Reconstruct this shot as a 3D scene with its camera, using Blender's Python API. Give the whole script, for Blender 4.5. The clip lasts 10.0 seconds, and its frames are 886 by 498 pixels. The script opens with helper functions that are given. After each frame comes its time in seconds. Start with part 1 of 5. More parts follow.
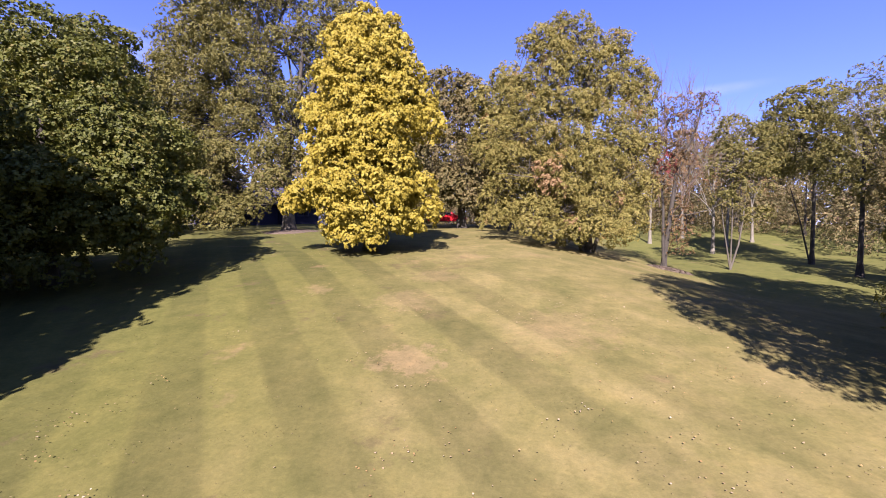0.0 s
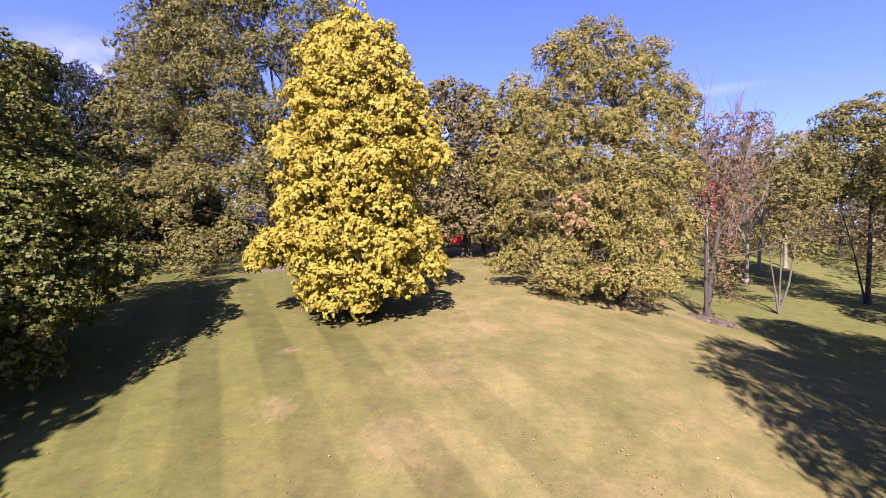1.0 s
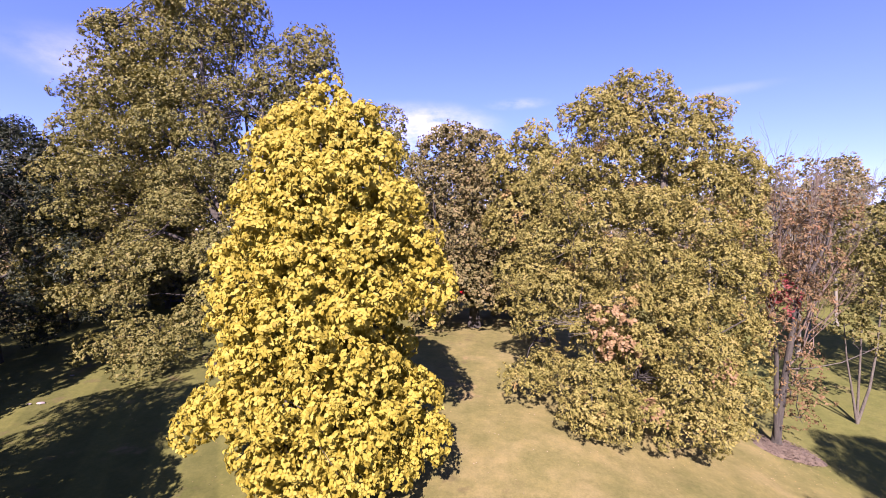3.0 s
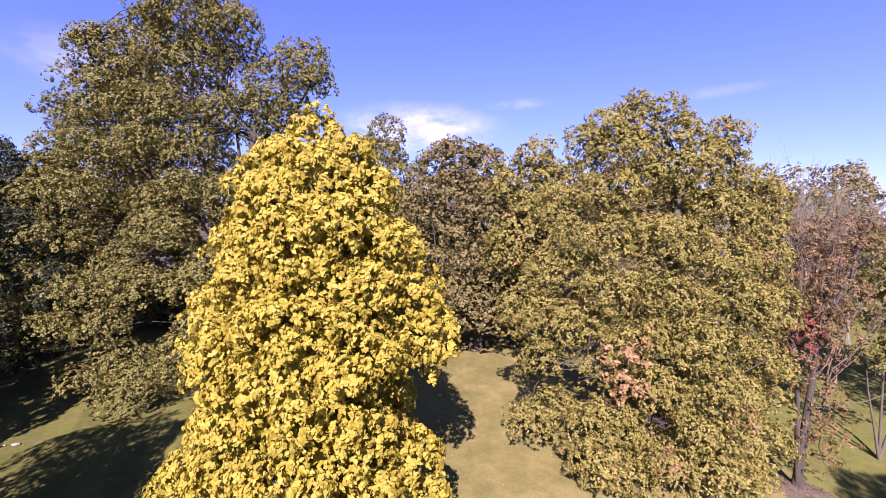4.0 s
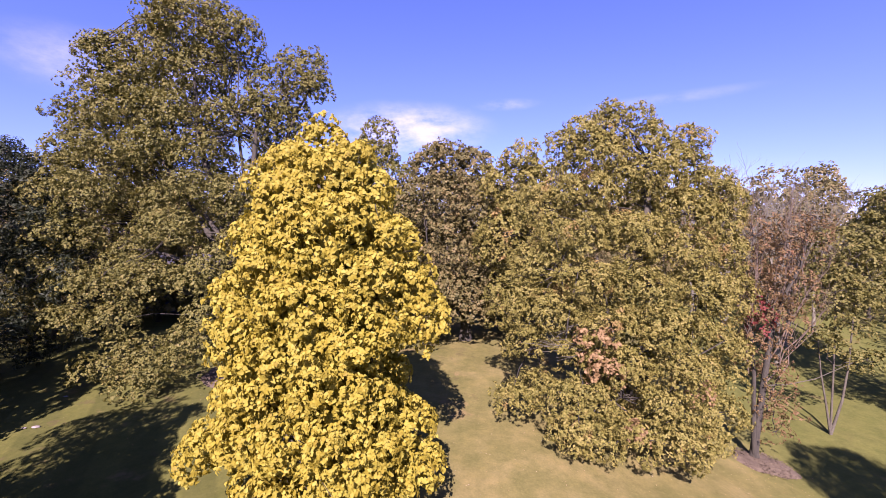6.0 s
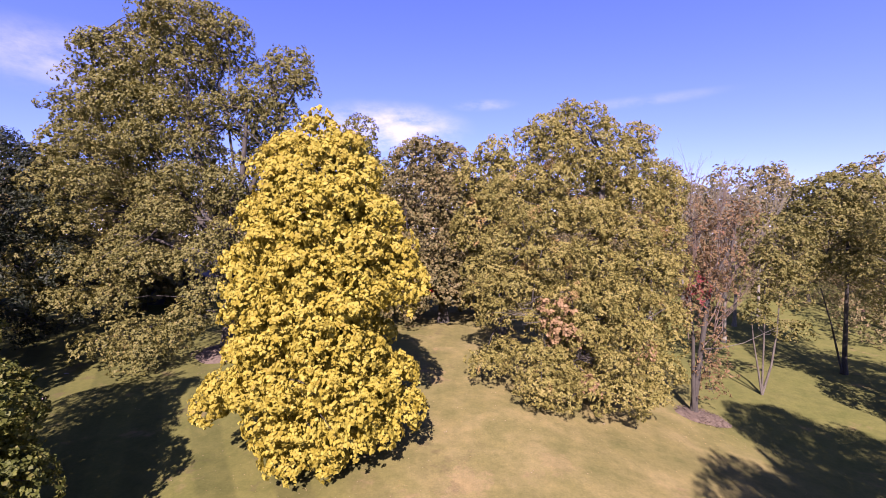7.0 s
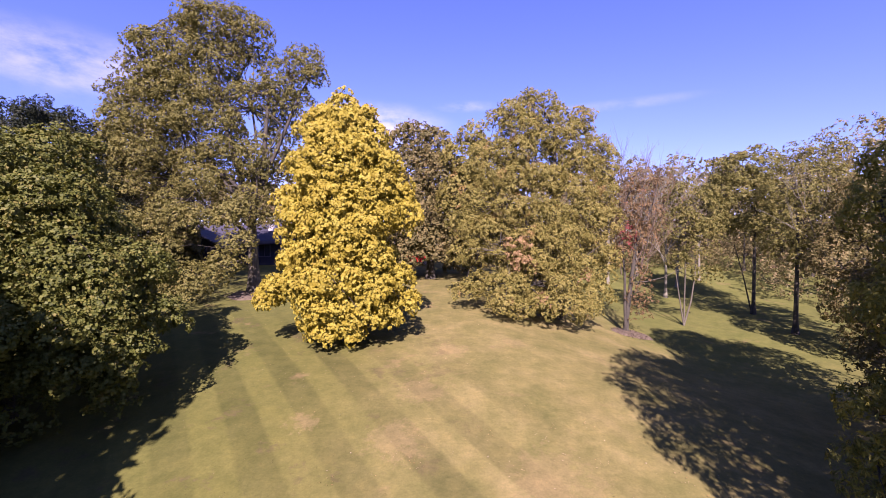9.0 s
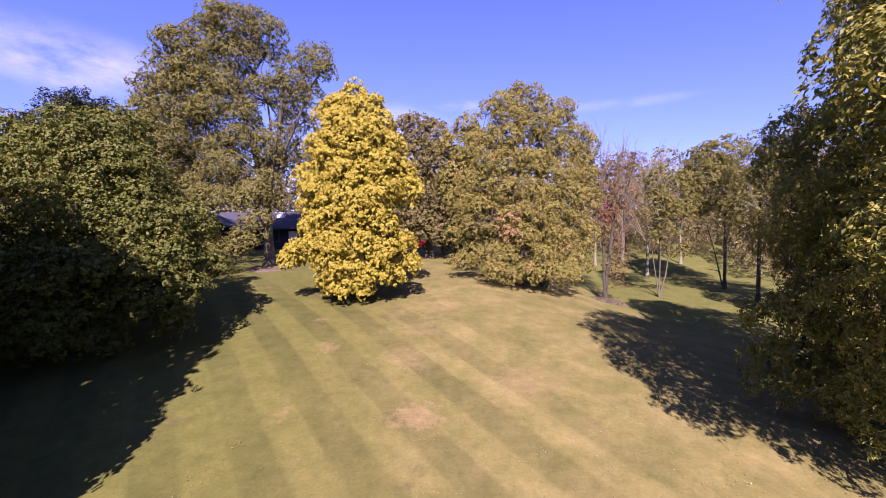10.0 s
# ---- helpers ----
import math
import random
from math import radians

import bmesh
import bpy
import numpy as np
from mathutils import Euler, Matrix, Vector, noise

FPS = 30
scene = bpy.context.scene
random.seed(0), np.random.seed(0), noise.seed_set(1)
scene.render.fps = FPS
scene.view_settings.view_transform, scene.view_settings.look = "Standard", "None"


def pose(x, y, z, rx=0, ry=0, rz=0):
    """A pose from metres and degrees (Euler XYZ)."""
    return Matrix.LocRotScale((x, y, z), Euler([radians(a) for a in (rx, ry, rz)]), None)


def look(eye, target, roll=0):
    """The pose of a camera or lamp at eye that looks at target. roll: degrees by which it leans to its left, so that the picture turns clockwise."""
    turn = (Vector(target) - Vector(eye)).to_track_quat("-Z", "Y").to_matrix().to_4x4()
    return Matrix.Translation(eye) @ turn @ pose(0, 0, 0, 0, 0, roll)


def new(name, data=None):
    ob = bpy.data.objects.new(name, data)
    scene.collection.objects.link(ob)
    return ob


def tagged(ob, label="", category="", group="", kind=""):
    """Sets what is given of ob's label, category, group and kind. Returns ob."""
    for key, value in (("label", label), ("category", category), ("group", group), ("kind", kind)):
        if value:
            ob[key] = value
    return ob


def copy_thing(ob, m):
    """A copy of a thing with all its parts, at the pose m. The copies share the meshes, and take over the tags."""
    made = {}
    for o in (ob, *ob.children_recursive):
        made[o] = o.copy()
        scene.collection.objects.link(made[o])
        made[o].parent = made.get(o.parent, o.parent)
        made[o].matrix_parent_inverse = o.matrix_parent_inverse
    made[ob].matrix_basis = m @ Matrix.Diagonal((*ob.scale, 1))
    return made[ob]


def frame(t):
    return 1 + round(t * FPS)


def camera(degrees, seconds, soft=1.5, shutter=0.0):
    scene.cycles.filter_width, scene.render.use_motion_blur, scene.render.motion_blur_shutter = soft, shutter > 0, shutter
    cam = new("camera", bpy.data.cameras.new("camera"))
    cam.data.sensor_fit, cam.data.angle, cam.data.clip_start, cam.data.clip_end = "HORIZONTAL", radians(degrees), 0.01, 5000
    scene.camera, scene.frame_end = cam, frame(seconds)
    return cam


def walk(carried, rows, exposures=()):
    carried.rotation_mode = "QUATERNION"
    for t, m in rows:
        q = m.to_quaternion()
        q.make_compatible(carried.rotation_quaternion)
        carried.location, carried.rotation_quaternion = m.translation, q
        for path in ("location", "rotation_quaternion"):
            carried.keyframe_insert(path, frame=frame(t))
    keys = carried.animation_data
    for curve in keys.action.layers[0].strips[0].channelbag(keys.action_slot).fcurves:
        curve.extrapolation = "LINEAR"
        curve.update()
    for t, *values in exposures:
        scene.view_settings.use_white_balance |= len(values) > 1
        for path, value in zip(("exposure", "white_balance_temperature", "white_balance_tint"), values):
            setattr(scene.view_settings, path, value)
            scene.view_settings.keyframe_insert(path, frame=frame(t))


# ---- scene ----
cam = camera(91.7, 10.0, soft=0.45)
METRES, EYE, TILT, LEAN, TURN = 26.0, 2.0, 0.0, 0.0, 2.8
EXPOSURES = [(0.0, 1.81, 6080, 48), (0.8, 1.91, 6110, 51), (2.5, 1.95, 6140, 57), (5.5, 1.65, 6180, 60), (7.0, 1.70, 6200, 61), (10.0, 1.70, 6280, 61)]
ROWS = [
    (0.0, 0.0, 0.0, 0.0, 0.0, -2.14, -0.04),
    (0.5, -0.0037, 0.0854, 0.0436, 0.03, -2.14, -0.0),
    (1.0, -0.0057, 0.1488, 0.0844, 0.11, -2.1, 0.01),
    (1.5, -0.0031, 0.2048, 0.1226, 0.29, -1.97, -0.05),
    (2.0, -0.004, 0.2528, 0.1635, 0.67, -1.93, -0.0),
    (2.5, -0.0028, 0.2871, 0.2046, 0.76, -1.91, -0.0),
    (3.0, -0.0015, 0.3149, 0.2442, 0.89, -1.89, 0.01),
    (4.5, -0.0042, 0.3615, 0.2931, 0.71, -1.88, 0.09),
    (5.0, -0.0037, 0.3489, 0.2923, 0.49, -1.89, 0.06),
    (5.5, -0.0036, 0.3268, 0.2888, 0.39, -1.84, 0.07),
    (7.0, -0.0098, 0.2158, 0.2529, -3.47, -1.88, 0.28),
    (7.5, -0.0152, 0.1672, 0.2325, -4.28, -1.87, 0.33),
    (8.0, -0.0218, 0.112, 0.2091, -4.59, -1.85, 0.3),
    (8.5, -0.0281, 0.0557, 0.1826, -4.96, -1.79, 0.32),
    (9.0, -0.0343, -0.0035, 0.1533, -5.61, -1.76, 0.31),
    (9.5, -0.0412, -0.0645, 0.1238, -5.85, -1.74, 0.35),
    (10.0, -0.0448, -0.1236, 0.0958, -5.8, -1.85, 0.31),
]
walk(cam, [(t, pose(0, 0, EYE, TILT, LEAN, TURN) @ pose(METRES * x, METRES * y, METRES * z, 90 + pitch, roll, yaw)) for t, x, y, z, yaw, pitch, roll in ROWS],
     exposures=EXPOSURES)

# ---- light ----
SUN_AZ, SUN_EL = radians(184), radians(38)
world = bpy.data.worlds.new("sky")
scene.world = world
world.use_nodes = True
wt = world.node_tree
wt.nodes.clear()
sky = wt.nodes.new("ShaderNodeTexSky")
sky.sky_type = "NISHITA"
sky.sun_disc = False
sky.sun_elevation, sky.sun_rotation = SUN_EL, SUN_AZ
sky.air_density, sky.dust_density, sky.ozone_density = 1.0, 0.3, 5.0
tc = wt.nodes.new("ShaderNodeTexCoord")
mp = wt.nodes.new("ShaderNodeMapping")
mp.inputs["Scale"].default_value = (12.0, 12.0, 26.0)
mp.inputs["Rotation"].default_value = (0.0, radians(5), 0.0)
wt.links.new(tc.outputs["Generated"], mp.inputs["Vector"])
cn = wt.nodes.new("ShaderNodeTexNoise")
cn.inputs["Scale"].default_value, cn.inputs["Detail"].default_value, cn.inputs["Roughness"].default_value = 1.0, 7.0, 0.62
wt.links.new(mp.outputs[0], cn.inputs["Vector"])
cr = wt.nodes.new("ShaderNodeMapRange")
cr.inputs[1].default_value, cr.inputs[2].default_value, cr.inputs[3].default_value, cr.inputs[4].default_value = 0.33, 0.72, 0.0, 1.0
wt.links.new(cn.outputs["Fac"], cr.inputs[0])


def cloud_bank(az, el, wide, tall, strength):
    """A soft bank of thin cloud round one direction of the sky."""
    a, e = radians(az), radians(el)
    sub = wt.nodes.new("ShaderNodeVectorMath")
    sub.operation = "SUBTRACT"
    sub.inputs[1].default_value = (math.sin(a) * math.cos(e), math.cos(a) * math.cos(e), math.sin(e))
    wt.links.new(tc.outputs["Generated"], sub.inputs[0])
    sc = wt.nodes.new("ShaderNodeVectorMath")
    sc.operation = "MULTIPLY"
    sc.inputs[1].default_value = (1 / wide, 1 / wide, 1 / tall)
    wt.links.new(sub.outputs[0], sc.inputs[0])
    ln = wt.nodes.new("ShaderNodeVectorMath")
    ln.operation = "LENGTH"
    wt.links.new(sc.outputs[0], ln.inputs[0])
    mr = wt.nodes.new("ShaderNodeMapRange")
    mr.interpolation_type = "SMOOTHSTEP"
    mr.inputs[1].default_value, mr.inputs[2].default_value, mr.inputs[3].default_value, mr.inputs[4].default_value = 0.15, 1.0, strength, 0.0
    wt.links.new(ln.outputs["Value"], mr.inputs[0])
    return mr.outputs[0]


total = None
for bank in ((-38, 17, 0.24, 0.07, 0.38), (-7, 13.5, 0.22, 0.07, 0.8), (6, 16.5, 0.09, 0.015, 0.3), (25, 15.5, 0.2, 0.015, 0.15), (-2, 4, 0.9, 0.12, 0.3)):
    out = cloud_bank(*bank)
    if total is None:
        total = out
    else:
        mx = wt.nodes.new("ShaderNodeMath")
        mx.operation = "MAXIMUM"
        wt.links.new(total, mx.inputs[0])
        wt.links.new(out, mx.inputs[1])
        total = mx.outputs[0]
cm = wt.nodes.new("ShaderNodeMath")
cm.operation = "MULTIPLY"
wt.links.new(total, cm.inputs[0])
wt.links.new(cr.outputs[0], cm.inputs[1])
cmix = wt.nodes.new("ShaderNodeMix")
cmix.data_type = "RGBA"
cmix.inputs["B"].default_value = (9.0, 9.3, 10.5, 1)
wt.links.new(cm.outputs[0], cmix.inputs["Factor"])
deep = wt.nodes.new("ShaderNodeMix")
deep.data_type, deep.blend_type = "RGBA", "MULTIPLY"
deep.inputs["Factor"].default_value = 1.0
deep.inputs["B"].default_value = (0.94, 1.0, 1.36, 1)
wt.links.new(sky.outputs[0], deep.inputs["A"])
wt.links.new(deep.outputs["Result"], cmix.inputs["A"])
bg = wt.nodes.new("ShaderNodeBackground")
bg.inputs["Strength"].default_value = 0.05
wt.links.new(cmix.outputs["Result"], bg.inputs["Color"])
wo = wt.nodes.new("ShaderNodeOutputWorld")
wt.links.new(bg.outputs[0], wo.inputs[0])

sun_data = bpy.data.lights.new("sun", "SUN")
sun_data.energy, sun_data.angle, sun_data.color = 5.0, radians(0.55), (1.0, 0.93, 0.80)
sun = new("sun", sun_data)
SUN_DIR = Vector((math.sin(SUN_AZ) * math.cos(SUN_EL), math.cos(SUN_AZ) * math.cos(SUN_EL), math.sin(SUN_EL)))
sun.matrix_world = look(SUN_DIR * 80, (0, 0, 0))


# ---- materials ----
def material(name):
    m = bpy.data.materials.new(name)
    m.use_nodes = True
    nt = m.node_tree
    nt.nodes.clear()
    out = nt.nodes.new("ShaderNodeOutputMaterial")
    return m, nt, out


def ramp(nt, fac, stops):
    r = nt.nodes.new("ShaderNodeValToRGB")
    els = r.color_ramp.elements
    while len(els) < len(stops):
        els.new(0.5)
    for e, (p, c) in zip(els, stops):
        e.position, e.color = p, (*c, 1)
    nt.links.new(fac, r.inputs[0])
    return r.outputs[0]


def noise_tex(nt, scale, detail=3.0, rough=0.55, vector=None):
    n = nt.nodes.new("ShaderNodeTexNoise")
    n.inputs["Scale"].default_value, n.inputs["Detail"].default_value, n.inputs["Roughness"].default_value = scale, detail, rough
    if vector is not None:
        nt.links.new(vector, n.inputs["Vector"])
    return n.outputs["Fac"]


def mix_rgb(nt, fac, a, b, blend="MIX"):
    m = nt.nodes.new("ShaderNodeMix")
    m.data_type, m.blend_type = "RGBA", blend
    for value, key in ((fac, "Factor"), (a, "A"), (b, "B")):
        if isinstance(value, (int, float)):
            m.inputs[key].default_value = value
        elif isinstance(value, tuple):
            m.inputs[key].default_value = (*value, 1)
        else:
            nt.links.new(value, m.inputs[key])
    return m.outputs["Result"]


def math_node(nt, op, a, b=0.0, c=0.0):
    m = nt.nodes.new("ShaderNodeMath")
    m.operation = op
    for i, v in enumerate((a, b, c)):
        if isinstance(v, (int, float)):
            m.inputs[i].default_value = v
        else:
            nt.links.new(v, m.inputs[i])
    return m.outputs[0]


def map_range(nt, v, a, b, c=0.0, d=1.0):
    m = nt.nodes.new("ShaderNodeMapRange")
    m.interpolation_type = "SMOOTHSTEP"
    for i, x in enumerate((a, b, c, d)):
        m.inputs[i + 1].default_value = x
    nt.links.new(v, m.inputs[0])
    return m.outputs[0]


def position(nt):
    return nt.nodes.new("ShaderNodeNewGeometry").outputs["Position"]


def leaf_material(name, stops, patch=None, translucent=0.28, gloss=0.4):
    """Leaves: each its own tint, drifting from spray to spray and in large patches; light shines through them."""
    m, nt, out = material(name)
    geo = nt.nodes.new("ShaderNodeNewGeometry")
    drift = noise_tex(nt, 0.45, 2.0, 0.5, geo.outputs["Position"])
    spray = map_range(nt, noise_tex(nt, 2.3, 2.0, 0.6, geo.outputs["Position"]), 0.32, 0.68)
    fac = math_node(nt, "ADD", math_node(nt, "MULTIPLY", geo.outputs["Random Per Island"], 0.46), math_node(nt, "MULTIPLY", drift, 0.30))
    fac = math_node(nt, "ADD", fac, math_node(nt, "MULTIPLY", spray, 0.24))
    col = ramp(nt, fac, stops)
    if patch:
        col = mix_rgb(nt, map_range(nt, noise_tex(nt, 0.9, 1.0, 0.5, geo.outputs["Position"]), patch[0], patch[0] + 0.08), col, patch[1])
    bsdf = nt.nodes.new("ShaderNodeBsdfPrincipled")
    nt.links.new(col, bsdf.inputs["Base Color"])
    bsdf.inputs["Roughness"].default_value = 1 - gloss
    bsdf.inputs["Specular IOR Level"].default_value = 0.2
    tr = nt.nodes.new("ShaderNodeBsdfTranslucent")
    nt.links.new(mix_rgb(nt, 1.0, col, (1.06, 0.97, 0.52), "MULTIPLY"), tr.inputs["Color"])
    mx = nt.nodes.new("ShaderNodeMixShader")
    mx.inputs[0].default_value = translucent
    nt.links.new(bsdf.outputs[0], mx.inputs[1])
    nt.links.new(tr.outputs[0], mx.inputs[2])
    nt.links.new(mx.outputs[0], out.inputs[0])
    return m


def surface(name, stops, scale=4.0, rough=0.85, bump=0.3, stretch=(1, 1, 1), metallic=0.0, fine=8.0, dist=0.02):
    """A plain weathered surface: two scales of tint and a fine relief."""
    m, nt, out = material(name)
    tex = nt.nodes.new("ShaderNodeTexCoord")
    mapping = nt.nodes.new("ShaderNodeMapping")
    mapping.inputs["Scale"].default_value = stretch
    nt.links.new(tex.outputs["Object"], mapping.inputs["Vector"])
    a = noise_tex(nt, scale, 4.0, 0.6, mapping.outputs[0])
    b = noise_tex(nt, scale * fine, 3.0, 0.6, mapping.outputs[0])
    fac = math_node(nt, "ADD", math_node(nt, "MULTIPLY", a, 0.6), math_node(nt, "MULTIPLY", b, 0.4))
    bsdf = nt.nodes.new("ShaderNodeBsdfPrincipled")
    nt.links.new(ramp(nt, fac, stops), bsdf.inputs["Base Color"])
    bsdf.inputs["Roughness"].default_value, bsdf.inputs["Metallic"].default_value = rough, metallic
    if bump:
        bp = nt.nodes.new("ShaderNodeBump")
        bp.inputs["Strength"].default_value, bp.inputs["Distance"].default_value = bump, dist
        nt.links.new(fac, bp.inputs["Height"])
        nt.links.new(bp.outputs[0], bsdf.inputs["Normal"])
    nt.links.new(bsdf.outputs[0], out.inputs[0])
    return m


SLOPE_Y = (-400, -60, -25, -10, 0, 5, 8.3, 11.6, 14.5, 18.5, 22, 30, 45, 60, 90, 400)
SLOPE_Z = (-5, -4, -3.2, -2.6, -1.9, -1.2, -0.68, -0.05, 0.45, 1.05, 1.35, 2.1, 2.9, 3.2, 3.3, 3.3)


def lawn_material():
    """Dry autumn turf: mown stripes, straw patches, greener hollows, fine blades."""
    m, nt, out = material("lawn turf")
    pos = position(nt)
    sep = nt.nodes.new("ShaderNodeSeparateXYZ")
    nt.links.new(pos, sep.inputs[0])
    x, y = sep.outputs[0], sep.outputs[1]
    wob = noise_tex(nt, 0.12, 2.0, 0.5, pos)
    ca, sa = math.cos(radians(-31)), math.sin(radians(-31))
    across = math_node(nt, "ADD", math_node(nt, "MULTIPLY", x, ca), math_node(nt, "MULTIPLY", y, -sa))
    across = math_node(nt, "ADD", across, math_node(nt, "MULTIPLY", wob, 0.4))
    wave = math_node(nt, "SINE", math_node(nt, "ADD", math_node(nt, "MULTIPLY", across, 2 * math.pi / 1.95), 3.09))
    stripe = map_range(nt, wave, -0.3, 0.3)
    strength = map_range(nt, noise_tex(nt, 0.16, 2.0, 0.5, pos), 0.3, 0.6, 0.38, 1.0)
    stripe = math_node(nt, "MULTIPLY", math_node(nt, "MULTIPLY", stripe, strength), map_range(nt, x, -5.0, 7.0, 1.2, 0.4))
    stripe = math_node(nt, "MULTIPLY", stripe, map_range(nt, math_node(nt, "ADD", y, math_node(nt, "MULTIPLY", x, 0.8)), 20.0, 13.0, 0.12, 1.0))
    straw = ramp(nt, noise_tex(nt, 0.55, 5.0, 0.62, pos), [(0.3, (0.0949, 0.0968, 0.0335)), (0.5, (0.133, 0.124, 0.0475)), (0.7, (0.175, 0.153, 0.0670))])
    green = ramp(nt, noise_tex(nt, 0.8, 5.0, 0.62, pos), [(0.3, (0.050, 0.052, 0.0190)), (0.55, (0.070, 0.069, 0.0270)), (0.75, (0.094, 0.088, 0.0390))])
    olive = math_node(nt, "MULTIPLY", map_range(nt, math_node(nt, "ADD", x, math_node(nt, "MULTIPLY", wob, 5.0)), 5.0, -3.5), 0.75)
    straw = mix_rgb(nt, olive, straw, mix_rgb(nt, noise_tex(nt, 0.7, 5.0, 0.62, pos), (0.076, 0.079, 0.025), (0.124, 0.118, 0.042)))
    col = mix_rgb(nt, math_node(nt, "MINIMUM", math_node(nt, "MULTIPLY", stripe, 0.6), 1.0), straw, green)
    lush = math_node(nt, "MULTIPLY", map_range(nt, math_node(nt, "ADD", x, math_node(nt, "MULTIPLY", wob, 6.0)), 12.5, 19.0), map_range(nt, y, 14.0, 24.0))
    col = mix_rgb(nt, math_node(nt, "MULTIPLY", lush, 0.85), col, mix_rgb(nt, noise_tex(nt, 0.9, 4.0, 0.6, pos), (0.064, 0.085, 0.020), (0.105, 0.112, 0.034)))
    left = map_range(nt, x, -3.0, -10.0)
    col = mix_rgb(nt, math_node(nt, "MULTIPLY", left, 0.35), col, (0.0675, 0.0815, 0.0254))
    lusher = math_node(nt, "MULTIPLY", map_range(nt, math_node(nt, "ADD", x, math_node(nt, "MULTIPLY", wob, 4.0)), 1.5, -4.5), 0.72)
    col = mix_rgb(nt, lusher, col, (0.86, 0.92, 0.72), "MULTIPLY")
    bare = map_range(nt, noise_tex(nt, 0.38, 5.0, 0.68, pos), 0.60, 0.72)
    col = mix_rgb(nt, math_node(nt, "MULTIPLY", bare, 0.5), col, (0.19, 0.138, 0.076))
    for bx, by, br, amount in ((-1.1, 8.7, 1.2, 0.42), (-4.6, 13.3, 0.8, 0.3), (-0.9, 15.0, 1.5, 0.25), (-1.7, 12.2, 1.4, 0.25), (0.3, 18.6, 1.4, 0.3), (2.5, 10.5, 2.0, 0.25), (3.4, 19.5, 1.1, 0.22)):
        off = nt.nodes.new("ShaderNodeVectorMath")
        off.operation = "DISTANCE"
        off.inputs[1].default_value = (bx, by, float(np.interp(by, SLOPE_Y, SLOPE_Z)))
        nt.links.new(pos, off.inputs[0])
        reach = math_node(nt, "ADD", math_node(nt, "DIVIDE", off.outputs["Value"], br), math_node(nt, "MULTIPLY", noise_tex(nt, 2.2, 6.0, 0.75, pos), 2.4))
        col = mix_rgb(nt, math_node(nt, "MULTIPLY", map_range(nt, reach, 1.9, 1.5), amount), col, (0.235, 0.172, 0.098))
    brown = math_node(nt, "MULTIPLY", map_range(nt, noise_tex(nt, 0.6, 6.0, 0.72, pos), 0.57, 0.66), map_range(nt, x, 3.0, -3.0, 0.1, 0.6))
    col = mix_rgb(nt, brown, col, (0.078, 0.064, 0.034))
    mottle = ramp(nt, noise_tex(nt, 1.7, 5.0, 0.7, pos), [(0.3, (0.78, 0.82, 0.78)), (0.5, (1.0, 1.0, 1.0)), (0.7, (1.22, 1.16, 1.14))])
    col = mix_rgb(nt, 0.8, col, mottle, "MULTIPLY")
    fleck = ramp(nt, noise_tex(nt, 4.5, 6.0, 0.75, pos), [(0.32, (0.88, 0.90, 0.87)), (0.5, (1.0, 1.0, 1.0)), (0.68, (1.12, 1.10, 1.08))])
    col = mix_rgb(nt, 0.8, col, fleck, "MULTIPLY")
    grain = ramp(nt, noise_tex(nt, 13.0, 7.0, 0.8, pos), [(0.25, (0.80, 0.80, 0.77)), (0.5, (1.0, 1.0, 1.0)), (0.78, (1.24, 1.21, 1.16))])
    col = mix_rgb(nt, 1.0, col, grain, "MULTIPLY")
    col = mix_rgb(nt, 1.0, col, (0.96, 0.965, 0.84), "MULTIPLY")
    bsdf = nt.nodes.new("ShaderNodeBsdfPrincipled")
    nt.links.new(col, bsdf.inputs["Base Color"])
    bsdf.inputs["Roughness"].default_value = 0.95
    bsdf.inputs["Specular IOR Level"].default_value = 0.1
    bp = nt.nodes.new("ShaderNodeBump")
    bp.inputs["Strength"].default_value, bp.inputs["Distance"].default_value = 0.3, 0.04
    nt.links.new(noise_tex(nt, 7.0, 6.0, 0.75, pos), bp.inputs["Height"])
    nt.links.new(bp.outputs[0], bsdf.inputs["Normal"])
    nt.links.new(bsdf.outputs[0], out.inputs[0])
    return m


LAWN = lawn_material()
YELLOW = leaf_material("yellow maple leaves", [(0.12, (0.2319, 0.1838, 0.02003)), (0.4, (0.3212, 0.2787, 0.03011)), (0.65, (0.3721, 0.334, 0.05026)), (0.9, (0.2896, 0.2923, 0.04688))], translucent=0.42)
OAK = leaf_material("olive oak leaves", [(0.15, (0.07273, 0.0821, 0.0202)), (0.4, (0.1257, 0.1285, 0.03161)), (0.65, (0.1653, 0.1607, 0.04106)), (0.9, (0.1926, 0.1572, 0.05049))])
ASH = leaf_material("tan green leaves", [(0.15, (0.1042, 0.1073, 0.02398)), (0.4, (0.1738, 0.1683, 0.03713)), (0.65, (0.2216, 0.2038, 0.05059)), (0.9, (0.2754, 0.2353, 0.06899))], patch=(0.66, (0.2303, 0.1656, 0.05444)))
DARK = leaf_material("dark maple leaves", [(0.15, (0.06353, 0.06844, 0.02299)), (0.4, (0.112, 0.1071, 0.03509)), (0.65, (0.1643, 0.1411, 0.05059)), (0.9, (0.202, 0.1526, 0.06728))])
